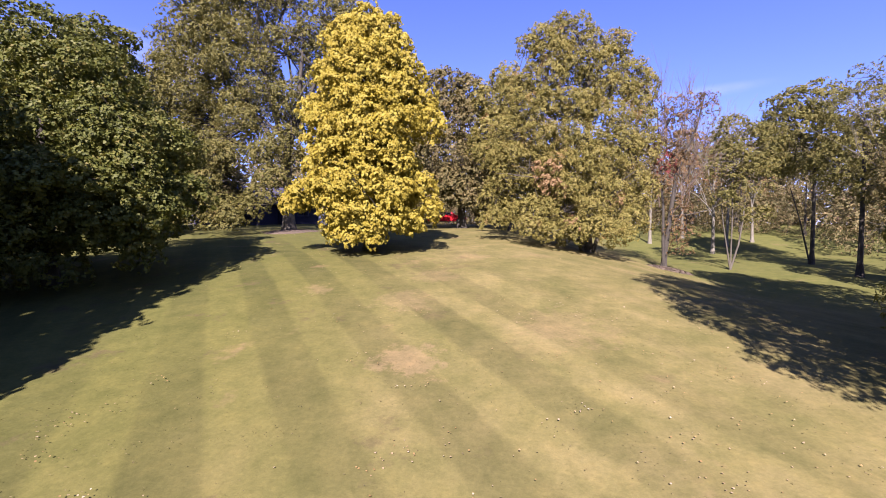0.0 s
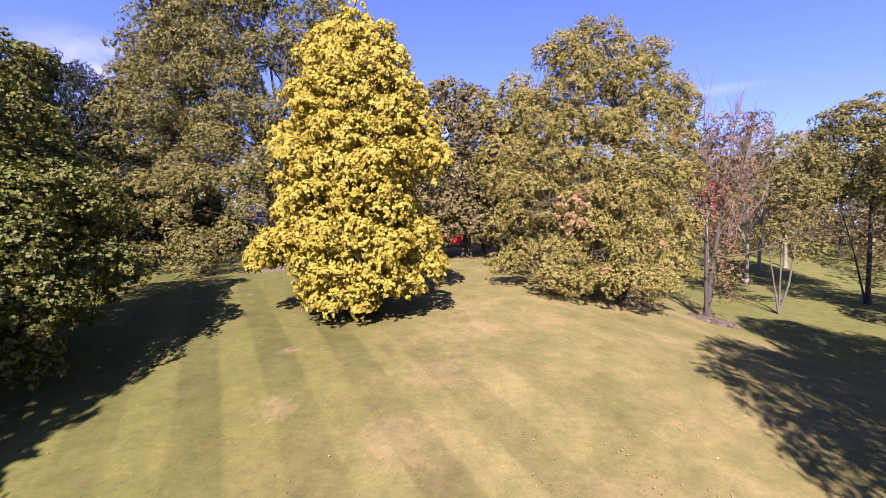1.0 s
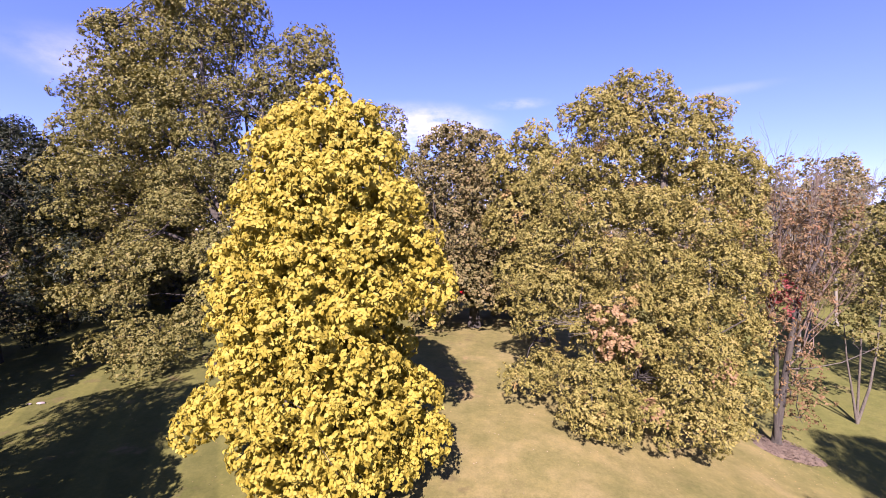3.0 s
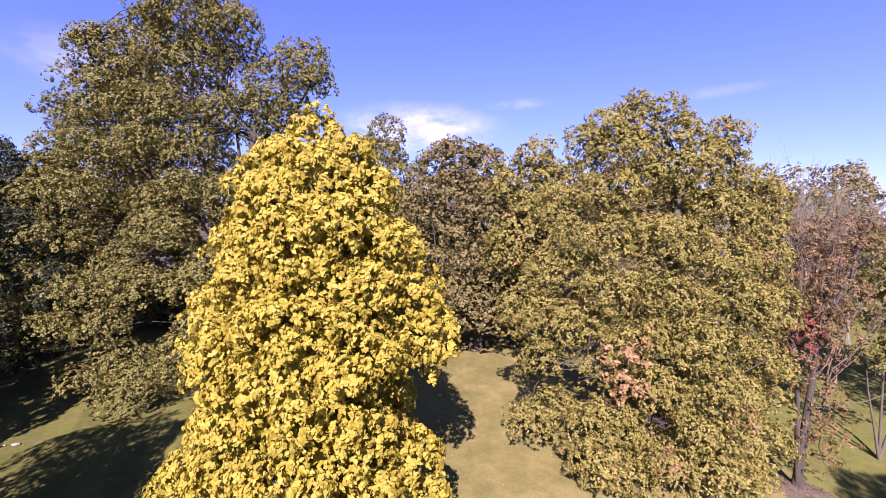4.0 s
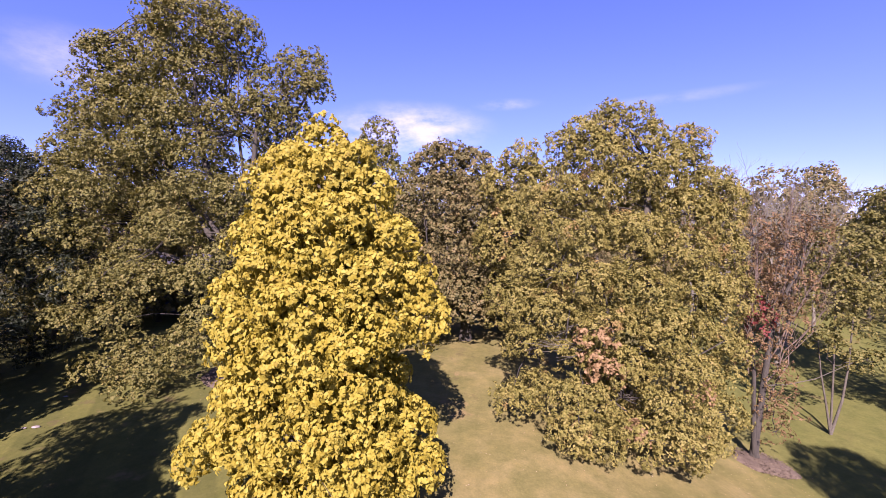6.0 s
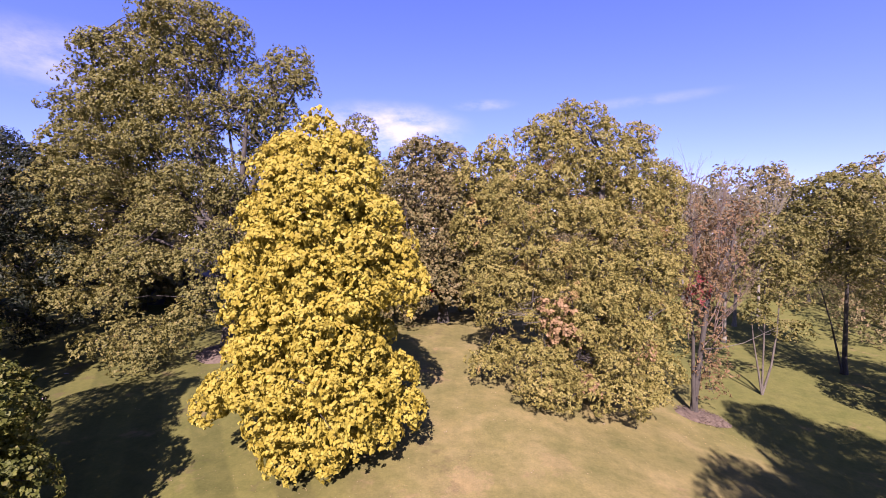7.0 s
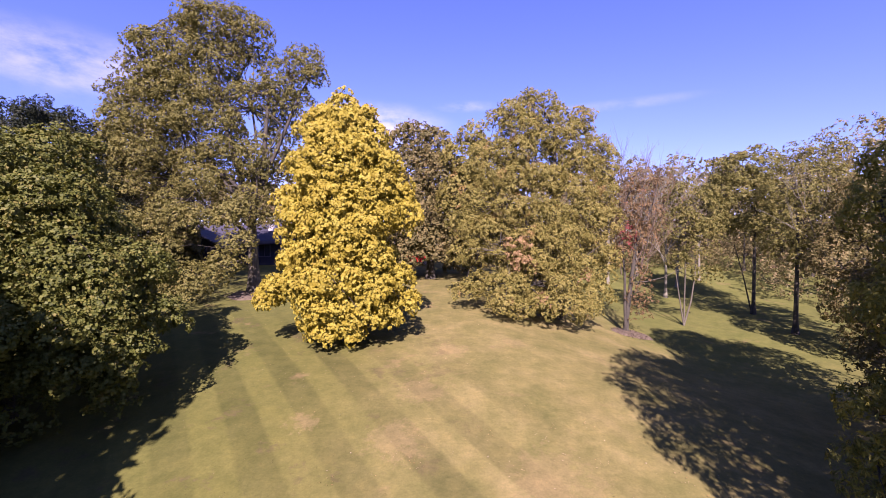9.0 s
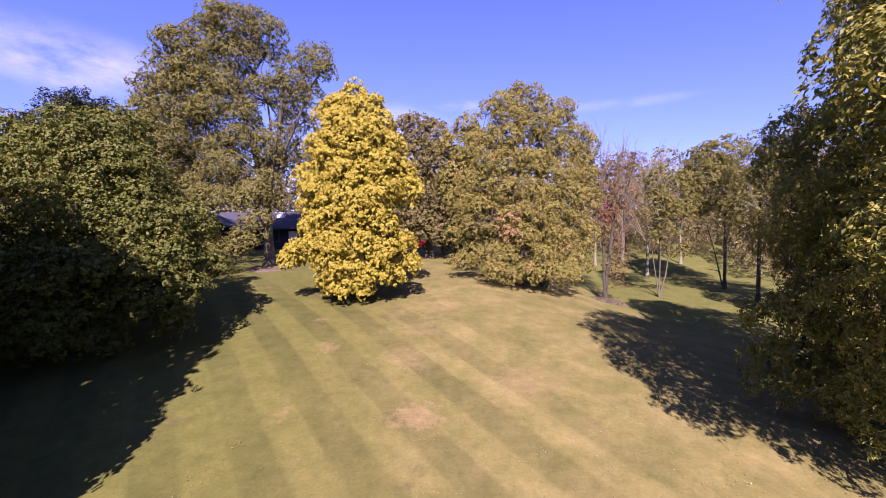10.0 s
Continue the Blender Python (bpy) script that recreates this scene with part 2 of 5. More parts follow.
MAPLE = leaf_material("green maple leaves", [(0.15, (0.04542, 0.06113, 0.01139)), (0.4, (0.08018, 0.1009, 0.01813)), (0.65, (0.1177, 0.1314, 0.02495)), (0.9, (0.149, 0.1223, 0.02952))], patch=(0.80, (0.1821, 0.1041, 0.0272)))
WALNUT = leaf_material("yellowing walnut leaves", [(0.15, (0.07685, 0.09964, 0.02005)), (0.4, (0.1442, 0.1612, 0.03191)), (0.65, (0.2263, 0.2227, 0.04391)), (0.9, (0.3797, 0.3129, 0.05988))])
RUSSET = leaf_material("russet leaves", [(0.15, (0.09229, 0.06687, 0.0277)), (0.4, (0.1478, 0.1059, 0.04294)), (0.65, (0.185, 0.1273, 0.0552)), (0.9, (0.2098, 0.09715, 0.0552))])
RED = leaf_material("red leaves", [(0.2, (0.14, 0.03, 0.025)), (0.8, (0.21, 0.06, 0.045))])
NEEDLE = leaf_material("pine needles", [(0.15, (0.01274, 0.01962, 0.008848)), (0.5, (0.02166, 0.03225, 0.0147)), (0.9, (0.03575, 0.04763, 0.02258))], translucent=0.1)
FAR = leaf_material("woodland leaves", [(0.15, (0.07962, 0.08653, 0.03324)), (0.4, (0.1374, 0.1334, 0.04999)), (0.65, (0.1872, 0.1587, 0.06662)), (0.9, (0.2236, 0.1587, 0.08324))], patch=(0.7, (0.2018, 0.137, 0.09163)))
BARK = surface("grey brown bark", [(0.3, (0.035, 0.03245, 0.02137)), (0.5, (0.075, 0.0708, 0.0475)), (0.72, (0.135, 0.1357, 0.09025))], 3.0, 0.95, 0.9, (4, 4, 0.7), dist=0.04)
DARK_BARK = surface("dark bark", [(0.3, (0.0175, 0.01652, 0.01188)), (0.5, (0.04, 0.03835, 0.02612)), (0.72, (0.075, 0.07375, 0.04987))], 3.0, 0.95, 0.9, (4, 4, 0.7), dist=0.04)
PALE_BARK = surface("pale bark", [(0.3, (0.08, 0.0767, 0.05225)), (0.5, (0.14, 0.1386, 0.095)), (0.72, (0.2, 0.2065, 0.1425))], 3.0, 0.95, 0.6, (4, 4, 0.7))
TWIG = surface("red brown twigs", [(0.3, (0.06375, 0.04673, 0.03078)), (0.5, (0.0975, 0.07646, 0.04925)), (0.72, (0.135, 0.1104, 0.07524))], 3.0, 0.9, 0.3)
MULCH = surface("wood mulch", [(0.3, (0.0475, 0.036, 0.02137)), (0.5, (0.095, 0.075, 0.04512)), (0.72, (0.1568, 0.132, 0.08075))], 6.0, 0.95, 1.0, dist=0.05)


# ---- helpers of this place ----
def part(name, data, mat, parent, label="", smooth=False):
    """Links a bmesh or a mesh as one object under its thing."""
    if isinstance(data, bmesh.types.BMesh):
        me = bpy.data.meshes.new(name)
        data.to_mesh(me)
        data.free()
    else:
        me = data
    if smooth:
        me.polygons.foreach_set("use_smooth", np.ones(len(me.polygons), dtype=bool))
    me.materials.append(mat)
    ob = new(name, me)
    ob.parent = parent
    if label:
        tagged(ob, label)
    return ob


def mesh_np(name, verts, faces):
    me = bpy.data.meshes.new(name)
    verts, faces = np.ascontiguousarray(verts, dtype=np.float32), np.ascontiguousarray(faces, dtype=np.int32)
    k = faces.shape[1]
    me.vertices.add(len(verts))
    me.vertices.foreach_set("co", verts.ravel())
    me.loops.add(faces.size)
    me.loops.foreach_set("vertex_index", faces.ravel())
    me.polygons.add(len(faces))
    me.polygons.foreach_set("loop_start", np.arange(len(faces), dtype=np.int32) * k)
    me.update(calc_edges=True)
    return me


def step(v, a, b):
    u = np.clip((np.asarray(v, dtype=float) - a) / (b - a), 0, 1)
    return u * u * (3 - 2 * u)


def height(x, y):
    """The lie of the land: a knoll that rises away, with a hollow to the east."""
    x, y = np.asarray(x, dtype=float), np.asarray(y, dtype=float)
    s = sum(np.interp(y + d, SLOPE_Y, SLOPE_Z) for d in (-3, -1.5, 0, 1.5, 3)) / 5
    hollow = -2.4 * step(x, 1.0, 17.0) * step(y, 6.0, 22.0) * (1 - step(y, 34.0, 62.0))
    side = -0.5 * step(x, 3.0, 16.0) * (1 - step(y, 6.0, 22.0))
    return s + hollow + side


def tubes(paths, sides=6):
    """Tapered tubes along paths of ((x, y, z), radius) points, as one mesh."""
    vs, fs, n = [], [], 0
    for path in paths:
        pts = np.array([p for p, _ in path], dtype=float)
        rad = np.array([r for _, r in path])
        tan = np.gradient(pts, axis=0)
        tan /= np.linalg.norm(tan, axis=1)[:, None] + 1e-9
        ref = np.array((1.0, 0.0, 0.0)) if abs(tan[0][0]) < 0.8 else np.array((0.0, 1.0, 0.0))
        u = np.cross(tan, ref)
        u /= np.linalg.norm(u, axis=1)[:, None] + 1e-9
        v = np.cross(tan, u)
        a = np.linspace(0, 2 * np.pi, sides, endpoint=False)
        ring = pts[:, None, :] + rad[:, None, None] * (np.cos(a)[None, :, None] * u[:, None, :] + np.sin(a)[None, :, None] * v[:, None, :])
        vs.append(ring.reshape(-1, 3))
        k = len(pts)
        i, j = np.meshgrid(np.arange(k - 1), np.arange(sides), indexing="ij")
        a0, a1 = n + i * sides + j, n + i * sides + (j + 1) % sides
        fs.append(np.stack([a0, a1, a1 + sides, a0 + sides], axis=-1).reshape(-1, 4))
        n += k * sides
    return np.concatenate(vs), np.concatenate(fs)


def unit(v):
    return v / (np.linalg.norm(v, axis=-1, keepdims=True) + 1e-9)


HEART = (np.array([(0, 0, 0), (-0.34, 0.04, 0.03), (-0.46, 0.42, 0.08), (0, 1.15, -0.2), (0.46, 0.42, 0.08), (0.34, 0.04, 0.03)], dtype=float),
         np.array([(0, 3, 2), (0, 2, 1), (0, 4, 3), (0, 5, 4)]))
BLADE = (np.array([(0, 0, 0), (-0.30, 0.45, 0.09), (0, 1.1, -0.10), (0.30, 0.45, 0.09)], dtype=float), np.array([(0, 2, 1), (0, 3, 2)]))
BROAD = (np.array([(0, 0, 0), (-0.46, 0.42, 0.10), (0, 1.0, -0.10), (0.46, 0.42, 0.10)], dtype=float), np.array([(0, 2, 1), (0, 3, 2)]))
NARROW = (np.array([(0, 0, 0), (-0.17, 0.45, 0.05), (0, 1.0, -0.12), (0.17, 0.45, 0.05)], dtype=float), np.array([(0, 2, 1), (0, 3, 2)]))


def leaves(rng, pos, along, normal, size, shape):
    """One leaf at each place, its tip along, its face normal, as vertices and triangles."""
    tpl, tri = shape
    y = unit(along)
    z = unit(normal - (normal * y).sum(-1, keepdims=True) * y)
    x = np.cross(y, z)
    s = size[:, None, None]
    v = pos[:, None, :] + s * (tpl[None, :, 0:1] * x[:, None, :] + (tpl[None, :, 1:2] - 0.4) * y[:, None, :] + tpl[None, :, 2:3] * z[:, None, :])
    f = tri[None] + (np.arange(len(pos)) * len(tpl))[:, None, None]
    return v.reshape(-1, 3), f.reshape(-1, 3)


def lump(rng, d, amp):
    """An uneven swelling over directions d, of amplitude amp."""
    out = np.zeros(len(d))
    for f in (2.0, 3.5, 6.0, 9.0):
        for _ in range(3):
            k = unit(rng.normal(size=3)) * f
            out += np.cos(d @ k + rng.uniform(0, 6.28)) / f ** 0.6
    return 1 + amp * out / 2.2


def outside(p, hollows):
    """Which points lie in none of the hollows (x, y, z, rx, ry, rz)."""
    keep = np.ones(len(p), dtype=bool)
    for h in hollows:
        keep &= (((p - np.array(h[:3])) / np.array(h[3:])) ** 2).sum(1) > 1
    return keep


def crown(rng, lobes, n, size, shape, bough=0.6, flat=0.6, cover=1.0, per=7, amp=0.1, inner=0.82, up=0.7, droop=-0.2, loose=0.4, core=1.0, stray=0.08, sunny=0.15, hollows=()):
    """Leaves of a crown made of lobes (x, y, z, rx, ry, rz): domed boughs on the lobes' skins, shingled with tufts of leaves,
    and sparser leaves within, but none in the hollows (same form as lobes). Returns mesh arrays and the places of the boughs."""
    L = np.array(lobes, dtype=float)
    area = 4.2 * (L[:, 3] * L[:, 4] + L[:, 3] * L[:, 5] + L[:, 4] * L[:, 5])
    bc, bo = [], []
    for i, lo in enumerate(L):
        m = int(area[i] * cover / (math.pi * bough * bough)) + 4
        u = np.arange(m) + rng.random()
        a = 2.39996 * u + rng.uniform(0, 6.28)
        c = 1 - 2 * np.clip(u / m, 0, 1)
        d = unit(np.stack([np.sqrt(1 - c * c) * np.cos(a), np.sqrt(1 - c * c) * np.sin(a), c], -1) + rng.normal(size=(m, 3)) * 0.2)
        r = rng.uniform(inner, 1.0, m) * lump(rng, d, amp) * np.where(rng.random(m) < stray, rng.uniform(1.1, 1.3, m), 1.0)
        p = lo[:3] + d * r[:, None] * lo[3:6]
        keep = p[:, 2] > 0.1
        for k, other in enumerate(L):
            if k != i:
                keep &= (((p - other[:3]) / other[3:6]) ** 2).sum(1) > 0.36
        bc.append(p[keep])
        bo.append(unit(d / lo[3:6])[keep])
    bc, bo = np.concatenate(bc), np.concatenate(bo)
    R = bough * rng.uniform(0.6, 1.4, len(bc))
    axis_b = unit(bo * np.array((0.8, 0.8, 0.5)) + np.array((0, 0, up)) + rng.normal(size=bo.shape) * 0.2)
    tufts = np.maximum(3, (R * R / (R * R).sum() * n / per)).astype(int)
    idx = np.repeat(np.arange(len(bc)), tufts)
    m = len(idx)
    b = axis_b[idx]
    t1 = unit(np.cross(b, np.array((0.31, 0.95, 0.05))))
    t2 = np.cross(b, t1)
    phi = rng.uniform(0, 2 * np.pi, m)
    ct = rng.uniform(-0.25, 1.0, m)
    sn = np.sqrt(1 - ct * ct)
    ring = np.cos(phi)[:, None] * t1 + np.sin(phi)[:, None] * t2
    wob = (R[idx] * (1 + 0.16 * np.sin(3 * phi + idx) + 0.10 * np.sin(5 * phi + 2.3 * idx)) * rng.uniform(0.86, 1.04, m))[:, None]
    c = bc[idx] + wob * (sn[:, None] * ring + flat * ct[:, None] * b)
    skin = unit(sn[:, None] * ring * flat + ct[:, None] * b)
    fall = unit(ct[:, None] * ring - sn[:, None] * b * flat + np.array((0, 0, -droop)))
    side = np.cross(skin, fall)
    a = rng.uniform(-2.2, 2.2, (m, per))
    way = np.cos(a)[..., None] * fall[:, None, :] + np.sin(a)[..., None] * side[:, None, :]
    reach = size * rng.uniform(0.15, 1.1, (m, per))
    pos = c[:, None, :] + reach[..., None] * way + skin[:, None, :] * rng.normal(size=(m, per, 1)) * 0.25 * size
    pos[..., 2] = np.maximum(pos[..., 2], 0.06)
    along = way + rng.normal(size=(m, per, 3)) * loose - np.array((0, 0, 0.35 * droop))
    nn = skin[:, None, :] + sunny * np.array(SUN_DIR) + rng.normal(size=(m, per, 3)) * loose
    sz = size * rng.uniform(0.65, 1.25, m * per)
    pos = pos.reshape(-1, 3)
    keep = outside(pos, hollows)
    v, f = leaves(rng, pos[keep], along.reshape(-1, 3)[keep], nn.reshape(-1, 3)[keep], sz[keep], shape)
    if core:
        k = rng.choice(len(L), int(core * area.sum() * 0.06 / (size * size)), p=area / area.sum())
        d = unit(rng.normal(size=(len(k), 3)))
        p = L[k, :3] + d * (rng.uniform(0.3, 0.85, len(k)))[:, None] * L[k, 3:6]
        p[:, 2] = np.maximum(p[:, 2], 0.15)
        keep = outside(p, hollows)
        d, p = d[keep], p[keep]
        v2, f2 = leaves(rng, p, d + rng.normal(size=d.shape), d + np.array((0, 0, 0.5)) + rng.normal(size=d.shape) * 0.5, size * rng.uniform(1.0, 1.5, len(d)), shape)
        f = np.concatenate([f, f2 + len(v)])
        v = np.concatenate([v, v2])
    return v, f, bc


def bent(rng, a, b, r0, r1, steps=6, sag=0.0, wander=0.06):
    """A tapering path from a to b with a slight wander."""
    a, b = np.array(a, dtype=float), np.array(b, dtype=float)
    length = np.linalg.norm(b - a)
    out = []
    for i in range(steps + 1):
        u = i / steps
        p = a + (b - a) * u + np.array((0, 0, 1.0)) * sag * length * u * (1 - u) + rng.normal(size=3) * wander * length * u * (1 - u) * 2
        out.append((tuple(p), r0 + (r1 - r0) * u))
    return out


def flared_trunk(rng, top, r, steps=9, lean=(0, 0)):
    """A trunk that flares into roots at its foot."""
    out = []
    for i in range(steps + 1):
        u = i / steps
        rr = r * (1 - 0.55 * u) + r * 0.75 * math.exp(-u * top / (r * 2.2))
        out.append(((lean[0] * u + 0.05 * math.sin(3 * u + r * 9), lean[1] * u + 0.05 * math.cos(4 * u), -0.25 + u * (top + 0.25)), rr))
    return out


def tree(name, label, x, y, lobes, n, size, shape, leaf, bark, trunk_top, trunk_r, seed, limbs=7, twigs=110, extra=(), stems=(), stem_bark=None, line=(), **how):
    """A tree as an Empty at its foot, with trunk, limbs, twigs and crown. Lobes are about its foot."""
    rng = np.random.default_rng(seed)
    ob = tagged(new(name), label, "tree")
    ob.location = (x, y, float(height(x, y)))
    v, f, c = crown(rng, lobes, n, size, shape, **how)
    tagged(part("crown", mesh_np("crown", v, f), leaf, ob), kind="stuff")
    trunk = list(line) or flared_trunk(rng, trunk_top, trunk_r)
    part("trunk", mesh_np("trunk", *tubes([trunk], 12)), bark, ob, smooth=True)
    for path in stems:
        part("stem", mesh_np("stem", *tubes([path], 8)), stem_bark or bark, ob, smooth=True)
    order = rng.permutation(len(lobes))
    joints = [np.array(p) for p, _ in trunk[3:]]
    for i in range(limbs):
        lo = lobes[order[i % len(lobes)]]
        goal = np.array(lo[:3]) + unit(rng.normal(size=3)) * np.array(lo[3:6]) * 0.45
        low = [p for p in joints if p[2] < goal[2] + 0.5] or [joints[0]]
        start = low[int(rng.integers(max(0, len(low) - 4), len(low)))]
        base_r = trunk_r * (0.36 if math.hypot(start[0], start[1]) < 0.35 else 0.16)
        part("limb", mesh_np("limb", *tubes([bent(rng, start, goal, base_r, trunk_r * 0.05, 7, 0.10, 0.10)], 7)), DARK_BARK, ob, smooth=True)
        joints.append(np.array(start) * 0.35 + goal * 0.65)
        joints.append(goal)
    J = np.array(joints)
    tw = []
    for k in rng.permutation(len(c))[:twigs]:
        s = J[np.argmin(((J - c[k]) ** 2).sum(1))]
        tw.append(bent(rng, s, c[k], trunk_r * 0.09 + 0.008, 0.006, 4, 0.05))
    if tw:
        tagged(part("twig_work", mesh_np("twig_work", *tubes(tw, 4)), DARK_BARK, ob), kind="stuff")
    for name2, data, mat, lab in extra:
        part(name2, data, mat, ob, lab)
    return ob


# ---- ground ----
def axis(*runs):
    out = []
    for a, b, d in runs:
        out += list(np.arange(a, b, d))
    return np.array(out + [runs[-1][1]], dtype=float)


gx = axis((-1500, -300, 150), (-300, -60, 20), (-60, -30, 3), (-30, 40, 0.5), (40, 80, 4), (80, 300, 20), (300, 1500, 150))
gy = axis((-1500, -300, 150), (-300, -60, 20), (-60, -12, 3), (-12, 60, 0.5), (60, 120, 4), (120, 300, 20), (300, 1500, 150))
X, Y = np.meshgrid(gx, gy, indexing="xy")
Z = height(X, Y) + 0.03 * np.sin(X * 1.1 + 0.7 * np.sin(Y * 0.5)) * np.sin(Y * 0.9)
gi, gj = np.meshgrid(np.arange(len(gy) - 1), np.arange(len(gx) - 1), indexing="ij")
g0 = gi * len(gx) + gj
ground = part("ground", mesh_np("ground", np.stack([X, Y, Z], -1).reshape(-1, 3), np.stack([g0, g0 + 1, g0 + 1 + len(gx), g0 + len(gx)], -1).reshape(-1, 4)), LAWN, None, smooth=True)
tagged(ground, "dry mown lawn with faint stripes and straw patches", "lawn", kind="structure")

# ---- trees ----
def branching(rng, start, way, length, radius, depth, out, spread=0.5, lift=0.25):
    """Bare branches that fork again and again, as paths."""
    end = np.array(start) + unit(np.array(way, dtype=float)) * length
    out.append(bent(rng, start, end, radius, radius * 0.5, 4, 0.03, 0.05))
    if depth > 0:
        for _ in range(int(rng.integers(2, 5))):
            u = rng.uniform(0.35, 1.0)
            w = unit(unit(np.array(way, dtype=float)) + rng.normal(size=3) * spread + np.array((0, 0, lift)))
            branching(rng, np.array(start) + (end - np.array(start)) * u, w, length * rng.uniform(0.45, 0.75), radius * 0.5, depth - 1, out, spread, lift)


def bare(seed, stems, depth=3, spread=0.45, lift=0.3):
    """Bare branching boughs as one mesh: stems of (start, direction, length, radius)."""
    rng = np.random.default_rng(seed)
    out = []
    for s, w, length, radius in stems:
        branching(rng, s, w, length, radius, depth, out, spread, lift)
    return mesh_np("bare_bough", *tubes(out, 4))


def leaf_patch(seed, lobes, n, size, shape):
    v, f, _ = crown(np.random.default_rng(seed), lobes, n, size, shape, bough=0.3, core=0)
    return mesh_np("dry_bough", v, f)


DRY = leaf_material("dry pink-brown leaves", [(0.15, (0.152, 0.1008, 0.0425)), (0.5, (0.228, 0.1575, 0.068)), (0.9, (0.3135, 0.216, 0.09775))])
tree("maple_tree", "bright yellow autumn maple with branches sweeping to the grass", -4.6, 20.2,
     [(0.0, -0.1, 10.7, 0.7, 0.7, 0.6), (-0.8, -0.3, 10.3, 0.6, 0.6, 0.5), (1.0, -0.2, 10.3, 0.6, 0.6, 0.5), (0.2, -0.6, 9.9, 1.1, 0.8, 0.6), (0.1, 0.0, 9.4, 1.5, 1.5, 0.8),
      (-1.4, -0.4, 9.7, 0.45, 0.5, 0.5), (1.6, -0.2, 9.4, 0.6, 0.7, 0.7), (-0.5, -1.2, 9.0, 0.9, 0.6, 0.5), (1.0, -1.2, 8.7, 0.9, 0.6, 0.5), (0.2, 0.0, 8.3, 2, 1.9, 0.8),
      (-1.7, -0.5, 8.1, 0.6, 0.8, 0.5), (2.1, -0.3, 8.0, 0.6, 0.8, 0.7), (0.3, -1.6, 7.9, 1.2, 0.7, 0.6), (-0.9, -1.5, 7.3, 0.9, 0.7, 0.4), (1.5, -1.2, 7.2, 0.8, 0.8, 0.4),
      (0.2, 0.1, 6.6, 2.2, 2.2, 0.8), (-2.1, -0.5, 6.6, 0.8, 0.8, 0.45), (2.6, -0.2, 6.8, 0.7, 0.9, 0.7), (3.0, -0.3, 5.8, 0.7, 0.8, 0.7), (0.2, -2.0, 6.4, 1.2, 0.8, 0.55),
      (-1.4, -1.5, 5.9, 1, 1, 0.5), (1.4, -1.7, 5.6, 1.1, 1, 0.55), (0.0, 0.1, 5.2, 2.2, 2.4, 0.8), (-0.3, -2.1, 5.2, 1.1, 0.8, 0.5), (0.0, 0.1, 4.0, 2.1, 2.5, 0.8),
      (-1.9, -0.8, 4.8, 0.7, 0.8, 0.55), (-1.9, -0.8, 3.9, 0.7, 0.8, 0.5), (-0.7, -2.0, 4.2, 1.2, 0.9, 0.55), (1.0, -1.9, 4.5, 1, 0.9, 0.5), (1.7, -1.6, 3.9, 0.7, 0.8, 0.4),
      (0.0, 0.0, 2.9, 2.5, 2.5, 0.75), (2.5, -0.6, 3.0, 0.8, 0.8, 0.5), (-2.2, -1.0, 2.7, 0.9, 0.9, 0.45), (-3.0, -1.4, 2.2, 0.55, 0.6, 0.4), (-1.2, -1.9, 3.1, 0.9, 0.9, 0.5),
      (0.2, -2.3, 3.1, 1.1, 0.8, 0.5), (1.4, -2.0, 2.7, 1, 0.9, 0.5), (3.0, -0.8, 1.9, 0.6, 0.7, 0.5), (0.3, -0.3, 1.7, 1.9, 2, 0.6), (-0.4, -2.0, 2.0, 1.1, 0.8, 0.5),
      (1.2, -1.9, 1.6, 1, 0.8, 0.45), (2.0, -1.0, 1.3, 0.7, 0.7, 0.45), (-0.4, -1.9, 0.9, 0.8, 0.6, 0.4), (-1.0, -1.4, 1.2, 0.6, 0.6, 0.4), (0.5, -1.7, 0.8, 0.6, 0.5, 0.35),
      (0.0, 1.4, 5.5, 2, 1.4, 2.3), (0.0, 1.5, 2.8, 2.3, 1.6, 1.4)],
     215000, 0.096, HEART, YELLOW, BARK, 10.4, 0.2, 11, limbs=14, twigs=160, bough=0.32, flat=0.55, cover=1.45, per=7, droop=0.9, loose=0.3, core=1.0, sunny=0.6, inner=0.72, amp=0.18, stray=0.12)
